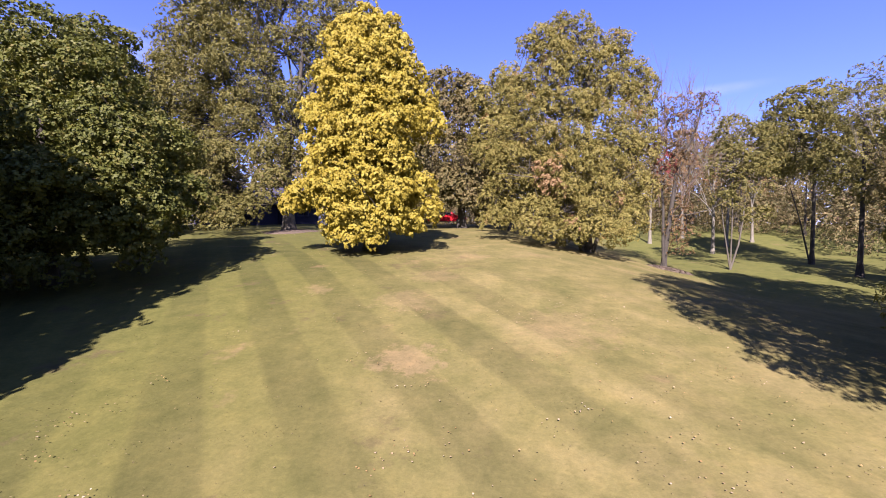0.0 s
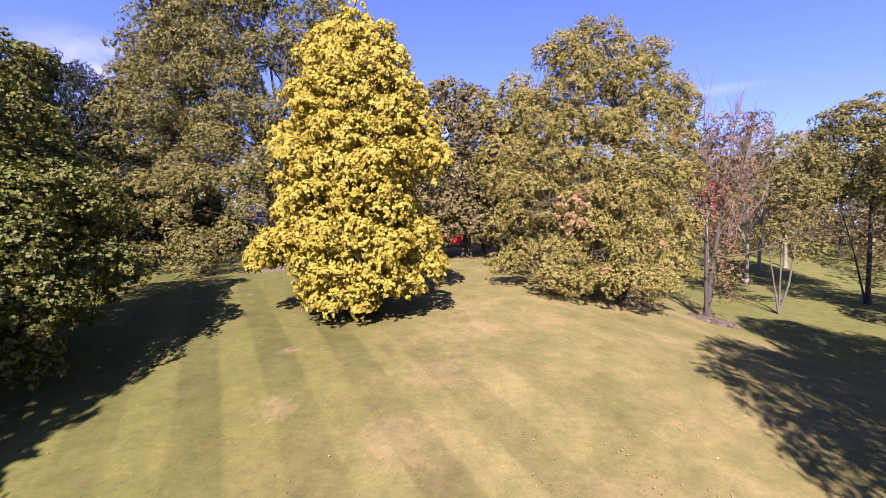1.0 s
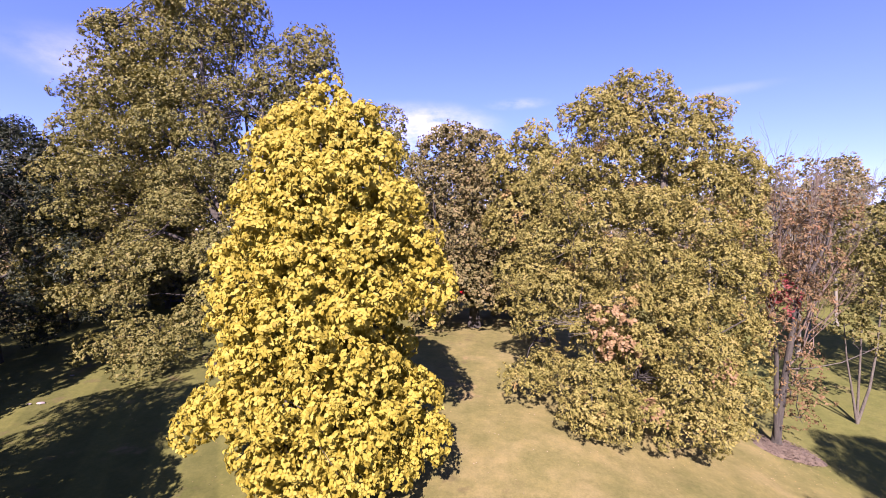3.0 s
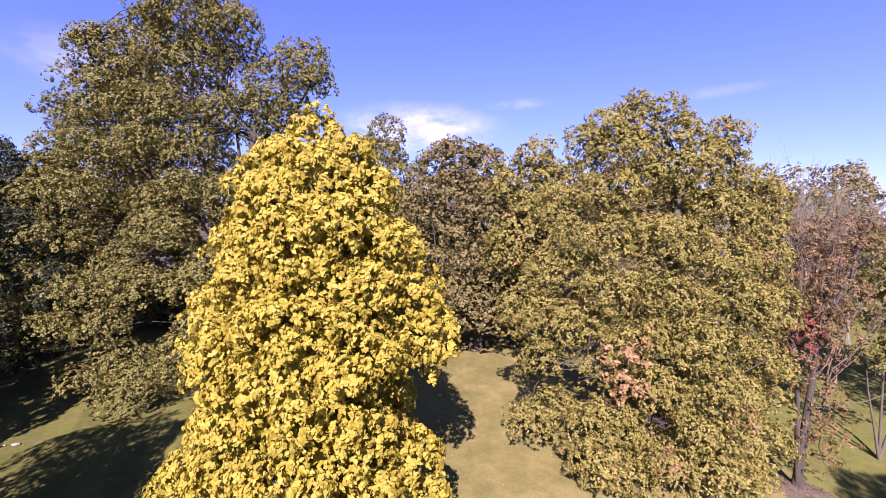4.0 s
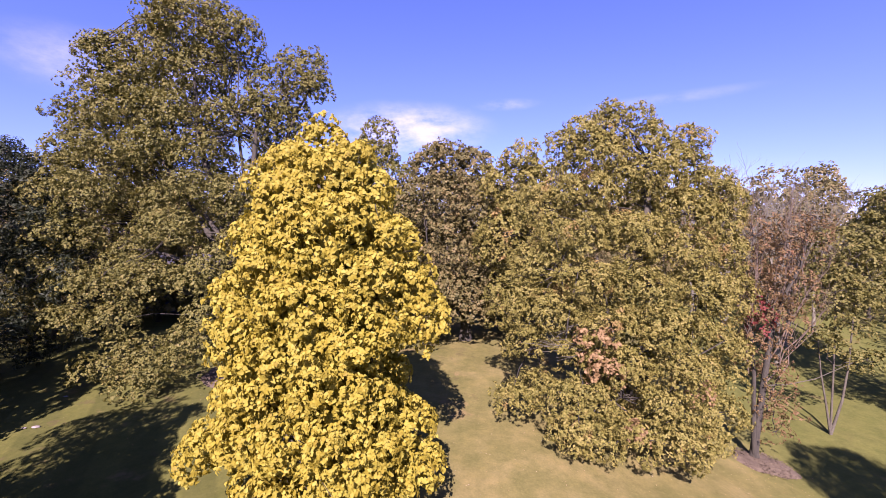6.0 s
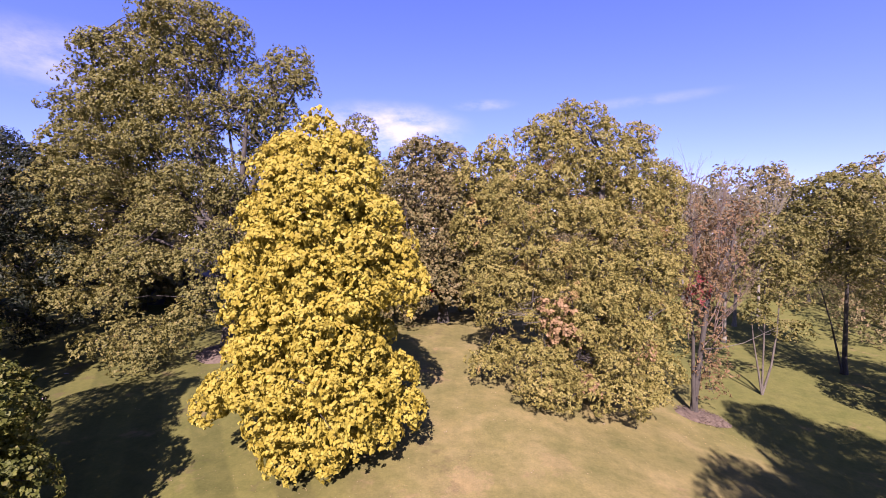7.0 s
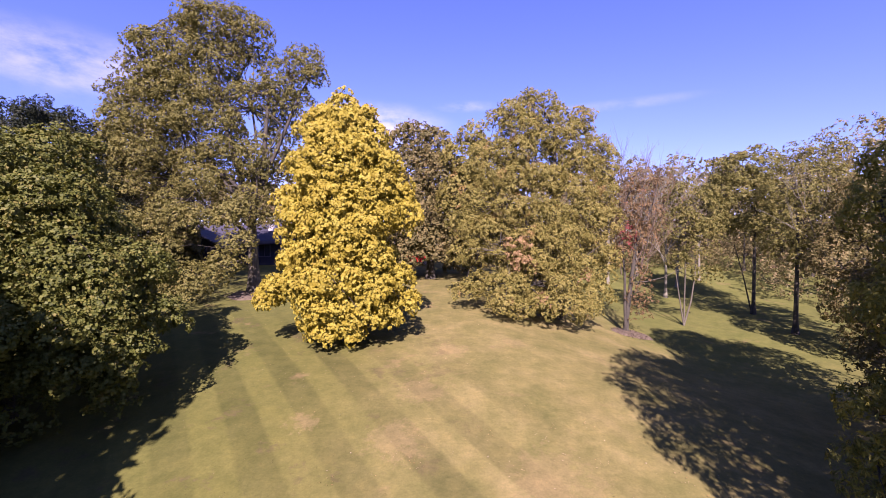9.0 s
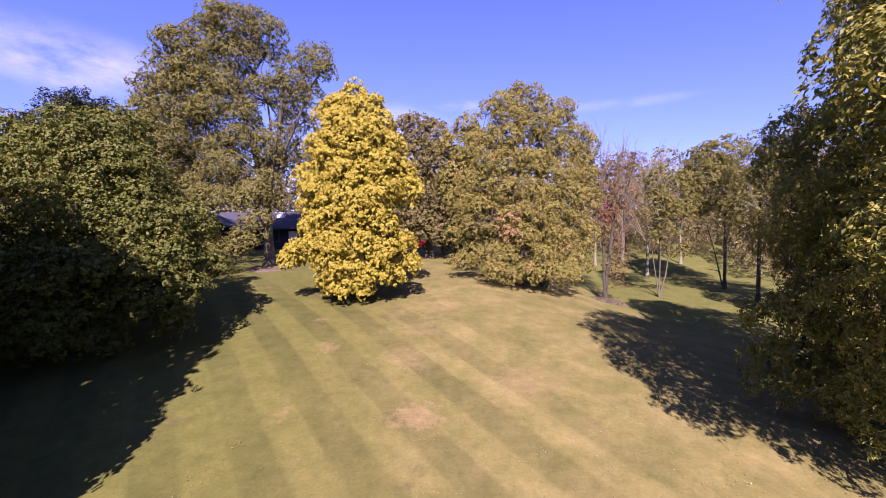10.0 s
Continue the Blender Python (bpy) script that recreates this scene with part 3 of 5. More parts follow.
tree("oak_tree", "tall spreading oak with olive leaves and a low hanging bough", -12.65, 30.6,
     [(-2.6, 0, 18.4, 1.9, 1.8, 1.38), (-3.1, -0.5, 18.8, 1.35, 1.29, 0.88), (-0.6, 0, 18.6, 0.97, 0.92, 0.97), (0.6, -0.5, 17.7, 0.88, 0.84, 0.88),
      (-4.9, 0.5, 17.8, 1.41, 1.34, 1.13), (-6.5, -0.5, 16.9, 1.12, 1.06, 0.88), (-7.3, -0.5, 17, 0.54, 0.51, 0.54), (-5.8, 0, 16.3, 1.55, 1.48, 1.04),
      (-2.6, 0.3, 16.4, 1.92, 1.82, 1.22), (0.1, 1, 16.6, 0.93, 0.89, 0.79), (3.7, 0.5, 16.5, 1.06, 1, 0.7), (2.7, 0.5, 15.5, 1.48, 1.4, 0.99),
      (4.3, 0.5, 15.2, 0.63, 0.6, 0.56), (1.5, 0, 14.3, 1.31, 1.25, 0.76), (-7.8, -0.8, 13.6, 1.27, 1.21, 0.8), (-6, -0.5, 14.1, 1.69, 1.61, 1.12),
      (-3.2, -1, 13.9, 1.49, 1.42, 1), (-8.4, -1, 11.7, 0.96, 0.9, 0.75), (-6, -1.2, 11.7, 1.44, 1.37, 0.95), (-3.6, -1.5, 11.8, 1.28, 1.21, 0.79),
      (-1.4, -1, 11.7, 1.04, 0.99, 0.81), (-0.6, -0.3, 13.6, 0.85, 0.81, 0.75), (-9.2, -1.2, 9.5, 1.2, 1.14, 0.8), (-6.6, -1.8, 9.4, 1.45, 1.38, 0.92),
      (-1.2, -1.5, 9.7, 1.19, 1.13, 0.79), (0.2, -1, 9.5, 0.87, 0.83, 0.81), (-10.4, -1, 7.6, 0.96, 0.9, 0.66), (-7.4, -2, 7.2, 1.44, 1.37, 0.77),
      (-2.2, -2, 7.5, 1.33, 1.26, 0.77), (-4.9, -1.5, 6.2, 1.08, 1.03, 0.63), (-8.4, -2, 5.3, 1.33, 1.26, 0.72), (-5.3, -2.8, 5, 1.39, 1.32, 0.75),
      (-2.7, -2.8, 5, 1.29, 1.23, 0.75), (-0.4, -2.5, 5, 1.04, 0.98, 0.54), (-9.7, -2, 3.8, 0.89, 0.84, 0.64), (-7.2, -2.8, 3.2, 1.13, 1.07, 0.62),
      (-4.5, -3, 3.4, 1.2, 1.14, 0.61), (0.1, -3, 3.5, 0.88, 0.84, 0.61), (-0.6, -3.2, 2.3, 0.95, 0.9, 0.53), (-3.2, -3.5, 1.8, 1.1, 1.04, 0.6),
      (-5.2, -3.5, 0.9, 0.78, 0.74, 0.42), (-2.5, -4, 0.7, 0.97, 0.92, 0.51), (-1.2, -3.5, 1.4, 0.73, 0.7, 0.47), (-2.1, -4.2, 0.3, 0.56, 0.53, 0.3),
      (-4.6, 2.5, 15.8, 3.02, 2.87, 2.27), (-9.1, 2.5, 11.1, 2.63, 2.5, 2.63), (-3.3, 2.5, 9.6, 1.97, 1.88, 2.31), (-10.3, 2, 5.9, 2.26, 2.15, 1.62),
      (-3.2, 1.5, 18.6, 1.82, 1.73, 1.46), (0.6, 1.2, 10.5, 1.04, 0.98, 1.13), (0.3, 1.6, 7.9, 1.05, 1, 1.15), (1.8, 1.2, 13.1, 1.19, 1.13, 0.79), (0.2, 1.5, 14.1, 0.91, 0.87, 0.66),
      (2.6, 1.5, 13.7, 1.09, 1.04, 0.8), (1.6, 2.2, 11.7, 1.3, 1.24, 1.17), (2.2, 2.5, 9.2, 1.64, 1.57, 1.31), (-3.6, 0, 8.9, 1.51, 1.43, 1.2),
      (-6.3, 0.5, 8.7, 1.23, 1.17, 1.23), (0.4, -1, 6.5, 0.87, 0.83, 0.64), (0.6, -0.6, 8.4, 0.82, 0.78, 0.7), (-0.4, -1.6, 5.9, 0.96, 0.91, 0.57), (0.8, -0.3, 5.2, 0.48, 0.45, 0.42), (-7.5, -0.4, 15.2, 0.95, 0.9, 0.75), (-5.1, -0.6, 15.1, 1.21, 1.15, 0.81), (-8.6, -1.2, 10.6, 0.86, 0.82, 0.69), (0.4, 0.9, 12.7, 0.56, 0.53, 0.43), (-8.6, 3.2, 13.1, 3.1, 2.94, 2.52), (-4.4, 3.2, 12.3, 2.9, 2.76, 2.52), (-11.7, 2.6, 9.3, 2.09, 1.98, 2.09), (-5.6, 1.5, 8.1, 2.92, 2.77, 1.82)],
     340000, 0.098, BROAD, OAK, BARK, 7.5, 0.38, 12, limbs=7, twigs=260, bough=0.66, flat=0.65, cover=1.0, per=8, droop=-0.3, loose=0.45, core=2.0, up=0.75, inner=0.66, amp=0.18, stray=0.04,
     stem_bark=DARK_BARK, stems=[[((0.0, 0.0, 5.2), 0.26), ((-0.9, -0.1, 8.5), 0.20), ((-2.0, 0.0, 12.5), 0.13), ((-2.3, 0.1, 17.0), 0.05)], [((0.1, 0.0, 5.8), 0.22), ((0.7, 0.3, 9.5), 0.17), ((1.0, 0.5, 13.5), 0.10), ((0.4, 0.3, 17.0), 0.04)],
            [((0.1, 0.1, 6.6), 0.18), ((1.8, 0.4, 10.5), 0.13), ((3.2, 0.6, 14.0), 0.08), ((4.4, 0.6, 16.0), 0.03)], [((-0.1, -0.1, 4.8), 0.20), ((-2.0, 0.3, 7.8), 0.15), ((-3.8, 0.4, 10.4), 0.09), ((-4.8, 0.2, 12.4), 0.04)],
            [((0.0, -0.2, 3.8), 0.16), ((-1.8, -0.7, 5.6), 0.12), ((-3.8, -1.0, 6.4), 0.08), ((-5.8, -1.2, 6.6), 0.03)]])
tree("ash_tree", "broad tan-green tree with its lower boughs near the grass", 7.3, 26.0,
     [(-1.2, 0, 12.8, 1.08, 1.03, 0.74), (-1.6, 0, 13.2, 0.46, 0.43, 0.4), (-0, 0, 12.3, 0.94, 0.89, 0.66), (1.6, 0, 12.1, 0.51, 0.49, 0.63),
      (1.2, 0, 11.3, 0.8, 0.76, 0.63), (-2.7, 0, 12.5, 0.74, 0.7, 0.63), (-3.4, 0, 12.1, 0.51, 0.49, 0.46), (-2.2, 0, 11.6, 1.37, 1.3, 0.8),
      (-0.4, -0.3, 10.9, 1.31, 1.25, 0.81), (2.3, 0, 10.4, 0.82, 0.78, 0.57), (3.3, 0.2, 10, 0.51, 0.5, 0.47), (-2.7, -0.3, 10.1, 1.22, 1.15, 0.71),
      (1.3, -0.3, 9.5, 1.22, 1.15, 0.71), (3, 0, 8.9, 0.77, 0.73, 0.72), (-4.3, 0.3, 9.6, 1.04, 0.99, 0.73), (-3.3, -0.6, 8.4, 1.2, 1.13, 0.7),
      (-1.1, -0.8, 8.4, 1.29, 1.22, 0.79), (0.9, -0.6, 7.8, 1.2, 1.13, 0.7), (2.9, -0.2, 7.5, 0.81, 0.77, 0.71), (-4.6, -0.3, 7.3, 1.06, 1.01, 0.71),
      (-2.8, -1, 6.7, 1.17, 1.12, 0.68), (-0.7, -1.2, 6.5, 1.26, 1.2, 0.68), (1.3, -1.1, 6.2, 1.17, 1.11, 0.68), (3.1, -0.4, 5.8, 0.7, 0.67, 0.7),
      (-5.5, 0, 5.9, 0.93, 0.87, 0.67), (-4.2, -1.1, 5.4, 1.17, 1.11, 0.63), (-2.2, -1.8, 4.9, 1.12, 1.07, 0.61), (-0.2, -2, 4.9, 1.22, 1.15, 0.66),
      (2.1, -1.1, 4.5, 0.93, 0.88, 0.68), (3.4, -0.4, 3.6, 0.45, 0.43, 0.55), (-5.1, -0.7, 4, 0.79, 0.76, 0.5), (-3.5, -1.7, 3.7, 0.9, 0.85, 0.54),
      (-1.6, -2.2, 3.5, 0.96, 0.92, 0.53), (0.3, -2.2, 3.4, 1.11, 1.04, 0.59), (2.3, -1.3, 2.9, 0.8, 0.76, 0.56), (-5.6, -1, 1.9, 0.64, 0.6, 0.22),
      (-4.8, -1.3, 2.3, 0.63, 0.59, 0.39), (-3.5, -2.6, 2.4, 0.95, 0.9, 0.52), (-0.6, -3.1, 2.3, 0.92, 0.87, 0.57), (1.7, -2, 1.9, 0.77, 0.73, 0.54),
      (-3.8, -3.1, 1.5, 0.79, 0.75, 0.4), (-3.1, -3.5, 1.2, 0.56, 0.53, 0.26), (-1.7, -3.3, 1.3, 0.61, 0.58, 0.35), (-0.2, -3.5, 1.3, 0.82, 0.77, 0.37),
      (1.2, -2.6, 1, 0.5, 0.47, 0.34), (-0.3, 1.8, 9.8, 2.22, 2.11, 1.67), (-0.6, 1.8, 4.5, 2.77, 2.64, 2.5), (-1.9, -1.6, 2.4, 1.13, 1.08, 0.71),
      (-1.4, -1, 1.3, 1.47, 1.4, 0.44)],
     250000, 0.1, BLADE, ASH, BARK, 11.5, 0.24, 13, limbs=12, twigs=260, bough=0.54, flat=0.6, cover=1.0, per=8, droop=-0.45, loose=0.48, core=1.4, up=0.6, inner=0.68, amp=0.17, hollows=[(-3.9, -2.3, 5.0, 0.5, 1.7, 0.3), (-4.3, -2.3, 3.7, 0.4, 1.7, 0.32), (-1.7, -2.4, 2.4, 0.42, 2.0, 0.6), (-0.9, -2.6, 4.1, 0.35, 1.4, 0.3), (1.3, -2.2, 3.4, 0.3, 1.4, 0.3), (-2.2, -1.5, 7.6, 0.5, 1.5, 0.28), (0.1, -1.5, 7.1, 0.45, 1.4, 0.3), (-3.6, -1.0, 9.2, 0.4, 1.4, 0.3), (2.2, -1.2, 5.2, 0.35, 1.2, 0.35), (-0.4, -1.0, 9.6, 0.4, 1.2, 0.25)],
     stems=[[((0.3, -0.2, 0), 0.13), ((0.7, -0.6, 1.6), 0.11), ((1.3, -0.8, 3.6), 0.08), ((1.8, -0.6, 6.5), 0.05)], [((-0.3, -0.1, 0), 0.14), ((-0.9, -0.7, 1.8), 0.11), ((-1.6, -0.8, 4.0), 0.08), ((-2.2, -0.4, 7.5), 0.05)]],
     extra=[("dry_bough", leaf_patch(81, [(-2.6, -2.9, 3.5, 0.62, 0.4, 0.36), (-3.1, -2.7, 3.9, 0.36, 0.3, 0.25), (-2.6, -2.8, 4.7, 0.3, 0.28, 0.25), (0.6, -3.1, 2.85, 0.34, 0.3, 0.2), (-1.7, -3.4, 1.6, 0.3, 0.27, 0.2), (-3.3, -2.5, 4.7, 0.25, 0.25, 0.2)], 800, 0.13, BROAD), DRY, "withered pink-brown leaves"),
            *[("bare_limb", bare(83 + k, [stem], 2, 0.4, 0.1), BARK, "pale bare limb in a gap of the leaves")
              for k, stem in enumerate([((-1.6, -0.8, 4.0), (-1.2, -0.9, 0.05), 2.2, 0.05), ((-1.2, -0.8, 2.8), (-0.6, -1.0, -0.2), 1.6, 0.045), ((-2.0, -0.6, 5.0), (-1.2, -0.8, -0.1), 2.0, 0.04)])]])
tree("maple_tree", "dense dark green maple turning bronze", -0.2, 36.0,
     [(-1.5, 0, 11.5, 2.0, 2.1, 1.4), (0.3, 0, 11.0, 1.7, 1.8, 1.4), (-1.7, -0.3, 9.1, 2.8, 2.8, 1.9), (1.2, -0.3, 8.4, 2.5, 2.5, 2.0), (-1.7, -0.6, 6.0, 2.9, 2.8, 2.0), (1.6, -0.6, 5.2, 2.5, 2.3, 2.0), (-0.5, -1.4, 3.9, 2.1, 1.9, 1.1), (-2.2, -1.4, 3.6, 1.9, 1.8, 1.0), (0, 1.8, 6.5, 4.0, 2.6, 4.0), (-2.6, -1.2, 2.2, 1.6, 1.4, 1.1), (1.9, -1.2, 2.7, 1.5, 1.4, 1.1), (-0.5, 2.0, 3.3, 2.6, 1.6, 1.3), (-3.6, 2.2, 2.0, 1.7, 1.8, 1.6), (2.9, 2.2, 2.0, 1.9, 1.8, 1.6), (3.6, 1.0, 4.4, 1.6, 1.6, 1.6), (-0.1, -2.2, 2.8, 1.7, 1.0, 0.9), (-2.6, -2.4, 1.7, 1.2, 1.0, 0.8)],
     90000, 0.15, BROAD, DARK, DARK_BARK, 9.0, 0.3, 14, limbs=9, twigs=60, bough=0.52)
tree("ash_tree", "yellow-tipped tree behind a broad tan-green one", 3.6, 33.5,
     [(-0.5, 0.0, 11.7, 1.0, 1.0, 0.7), (-1.0, 0.0, 10.0, 1.8, 1.8, 1.5), (0.8, 0.0, 9.4, 2.2, 2.1, 1.8), (-1.4, -0.5, 7.0, 1.8, 2.1, 2.0), (0.6, 0, 6.0, 2.4, 2.4, 2.2), (0, -0.4, 3.0, 2.2, 2.2, 1.6)],
     36000, 0.14, BROAD, ASH, BARK, 9.0, 0.2, 15, limbs=6, twigs=60, bough=0.60)
tree("poplar_tree", "tall slim tree rising behind the others", -7.8, 48.0,
     [(-0.3, 0, 15.6, 1.5, 1.5, 1.6), (-0.9, 0, 13.4, 2.4, 2.4, 1.8), (0.2, 0, 11.0, 3.2, 3.2, 2.4), (0, 0, 7.5, 3.4, 3.4, 2.6)],
     16000, 0.24, BLADE, OAK, BARK, 13.0, 0.25, 27, limbs=6, twigs=40)
tree("maple_tree", "green maple with orange-tinged tips over its own dark shade", -13.8, 13.6,
     [(0.2, 0, 7.9, 1.41, 1.41, 0.88), (-1.3, 0, 7, 1.67, 1.67, 1.14), (1.5, -0.2, 6.6, 1.41, 1.41, 0.97), (0.2, 0.2, 5.2, 2.9, 2.99, 1.5), (2.8, -0.5, 4.9, 1.23, 1.32, 0.88), (3.6, -0.7, 3.7, 0.97, 1.06, 0.79), (2.4, -1.3, 3.4, 1.32, 1.32, 0.79),
      (0.8, -2, 3.2, 1.67, 1.58, 0.88), (4.1, -0.9, 2.4, 0.7, 0.7, 0.62), (2.9, -1.2, 2.1, 1.06, 1.06, 0.7), (-2.4, -1, 3.6, 1.94, 1.94, 1.41), (-0.2, 0.6, 2.6, 2.82, 2.64, 1.32), (3.8, -0.9, 1.2, 0.53, 0.53, 0.53), (0, -1.6, 1.5, 2.29, 2.02, 1.14), (-2.4, -1.4, 1.6, 1.94, 1.76, 1.23), (2.0, 1.9, 4.4, 1.25, 1.25, 0.85), (2.0, 2.0, 2.3, 1.2, 1.2, 0.85), (1.2, 2.0, 5.8, 1.35, 1.3, 0.85), (2.3, 1.9, 3.3, 1.05, 1.1, 0.75), (3.4, 0.9, 4.8, 1.2, 1.2, 0.8), (3.5, 0.9, 3.2, 1.15, 1.1, 0.75), (0.1, 2.0, 8.5, 1.4, 1.4, 1.0), (-1.9, 2.0, 7.9, 1.5, 1.4, 1.0), (0.6, 1.8, 6.8, 1.4, 1.3, 1.0)],
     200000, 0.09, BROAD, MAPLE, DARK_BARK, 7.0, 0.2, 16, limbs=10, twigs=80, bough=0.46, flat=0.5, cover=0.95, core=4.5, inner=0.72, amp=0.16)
tree("walnut_tree", "small walnut with greyed drooping leaves in shade", -15.6, 8.2,
     [(0, 0, 3.2, 2.2, 2.2, 1.9), (0.6, 0.4, 5.4, 1.8, 1.8, 1.3), (1.2, -0.4, 2.2, 1.5, 1.5, 1.2)],
     16000, 0.2, NARROW, WALNUT, DARK_BARK, 5.0, 0.12, 17, limbs=6, twigs=50)
# Two maples out of view, added and shaped to shade the left lawn.
tree("maple_tree", "unseen round maple added to shade the lawn's edge", -13.1, 1.4,
     [(0, 0, 4.4, 4.4, 3.6, 3.2), (0.8, 0, 7.6, 3.2, 3.0, 2.4), (0.6, 0, 10.2, 2.8, 2.8, 2.2), (-1.1, 0, 9.0, 3.0, 3.0, 2.7), (-1.8, 0, 12.0, 2.9, 2.4, 2.0), (-5.0, 0.4, 12.0, 3.2, 2.6, 2.4), (-5.2, 0.4, 8.6, 3.2, 2.6, 2.8), (1.6, 0.2, 4.6, 3.0, 2.8, 2.6), (-3.4, 0.6, 6.4, 2.8, 2.8, 3.0)],
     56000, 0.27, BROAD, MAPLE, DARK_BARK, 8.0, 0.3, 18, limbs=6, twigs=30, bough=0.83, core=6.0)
tree("maple_tree", "unseen full round maple added to shade the near lawn", -14.0, -6.6,
     [(0, 0, 3.8, 4.8, 4.4, 3.2), (0, 0, 7.4, 4.2, 4.0, 2.8), (0, 0, 9.8, 2.6, 2.6, 1.5)],
     26000, 0.27, BROAD, MAPLE, DARK_BARK, 8.0, 0.3, 28, limbs=6, twigs=30, bough=0.83, core=2.0)
# Hidden caster, placed so that its shadow falls on the far left lawn.
tree("maple_tree", "broad hidden maple added to shade the lawn's far corner", -23.4, 18.6,
     [(0, 0, 4.0, 4.6, 4.4, 3.2), (0, 0, 7.3, 4.4, 4.2, 2.6)],
     30000, 0.22, BROAD, MAPLE, DARK_BARK, 8.0, 0.26, 36, limbs=6, twigs=20, bough=0.83)
# Another added shade tree, set far enough left to stay out of view.
tree("maple_tree", "unseen tall maple added to shade the lawn's left side", -25.5, 6.5,
     [(0, 0, 5.0, 5.2, 5.0, 4.0), (0, 0, 10.6, 4.8, 4.6, 3.6), (0, 0, 15.0, 3.4, 3.4, 2.4)],
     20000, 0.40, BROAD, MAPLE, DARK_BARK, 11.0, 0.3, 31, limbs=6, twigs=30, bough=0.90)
tree("walnut_tree", "tall walnut with yellowing drooping leaves", 13.6, 9.4,
     [(-2.7, 0.4, 9.0, 0.5, 0.5, 0.4), (-1.9, -0.2, 8.4, 0.9, 0.9, 0.7), (-3.2, 0.4, 7.8, 0.6, 0.6, 0.5),
      (-2.8, -0.4, 6.9, 1.0, 0.9, 0.6), (-2.1, -0.8, 6.2, 0.9, 0.8, 0.7), (-3.3, 0.0, 5.5, 0.8, 0.8, 0.6), (-2.5, -0.8, 4.5, 1.0, 0.9, 0.6), (-3.3, -0.8, 3.4, 0.9, 0.8, 0.5), (-2.7, -1.4, 2.8, 0.7, 0.7, 0.5), (-4.1, -0.4, 3.1, 0.6, 0.5, 0.4), (-4.0, -0.6, 1.7, 0.9, 0.9, 0.7), (-2.8, -1.2, 1.3, 1.1, 1.0, 0.8), (-1.2, -1.0, 1.6, 1.4, 1.4, 1.2),
      (0.6, 0, 12.8, 2.0, 2.0, 1.8), (0.4, 0, 9.4, 2.2, 2.4, 2.0), (0.0, 0, 5.8, 2.4, 2.6, 2.0)],
     76000, 0.15, NARROW, WALNUT, DARK_BARK, 10.5, 0.2, 19, limbs=14, twigs=150, bough=0.45, droop=0.8, core=4.0)
tree("walnut_tree", "very tall walnut with sunlit yellow-green compound leaves above the lawn", 11.5, 2.7,
     [(-4.2, 0.0, 6.6, 1.7, 1.5, 1.2), (-4.1, 0.0, 9.0, 2.1, 1.9, 1.5), (-3.7, 0.1, 11.7, 2.1, 2.0, 1.5), (-2.8, 0.0, 14.1, 1.8, 2.0, 1.2), (-2.0, 0.0, 15.7, 1.2, 1.4, 0.8), (-2.1, 0.1, 5.9, 1.6, 1.5, 1.1),
      (-1.0, 0.0, 8.5, 2.2, 2.4, 1.9), (-0.6, 0.0, 12.0, 2.4, 2.6, 2.2), (0.3, 0.0, 14.6, 1.8, 2.0, 1.4), (1.5, 0.0, 10.0, 2.6, 2.6, 3.0), (2.2, 0.0, 14.0, 2.2, 2.2, 1.8), (0.6, 0.3, 5.2, 2.0, 1.8, 1.2), (-2.4, -0.3, 4.9, 1.5, 1.3, 0.75), (0.2, -0.4, 4.1, 2.0, 1.6, 1.0),
      (1.6, 0.0, 18.6, 1.2, 1.2, 0.9), (3.4, 0.0, 19.3, 1.3, 1.3, 0.9), (4.9, 0.0, 17.8, 1.4, 1.3, 0.9)],
     135000, 0.11, BLADE, WALNUT, DARK_BARK, 17.5, 0.3, 20, limbs=14, twigs=160, bough=0.46, core=9.0)
tree("walnut_tree", "low walnut with yellow-green boughs near the grass", 11.9, 4.9,
     [(0, 0, 3.4, 2.4, 2.2, 2.0), (-1.9, 0.4, 2.3, 1.3, 1.3, 0.9), (-0.2, 0.4, 6.0, 2.2, 2.2, 1.6), (-2.6, 0.2, 3.4, 0.9, 0.9, 0.6), (-2.7, -0.3, 1.7, 0.7, 0.7, 0.5), (-1.0, 2.0, 1.6, 1.4, 1.3, 1.1), (-0.6, 1.8, 3.8, 1.7, 1.6, 1.4), (-2.0, 1.4, 4.6, 1.0, 1.0, 0.7)],
     22000, 0.13, NARROW, WALNUT, DARK_BARK, 5.5, 0.14, 29, limbs=10, twigs=120, bough=0.4, droop=0.8, cover=0.8, core=0.5)
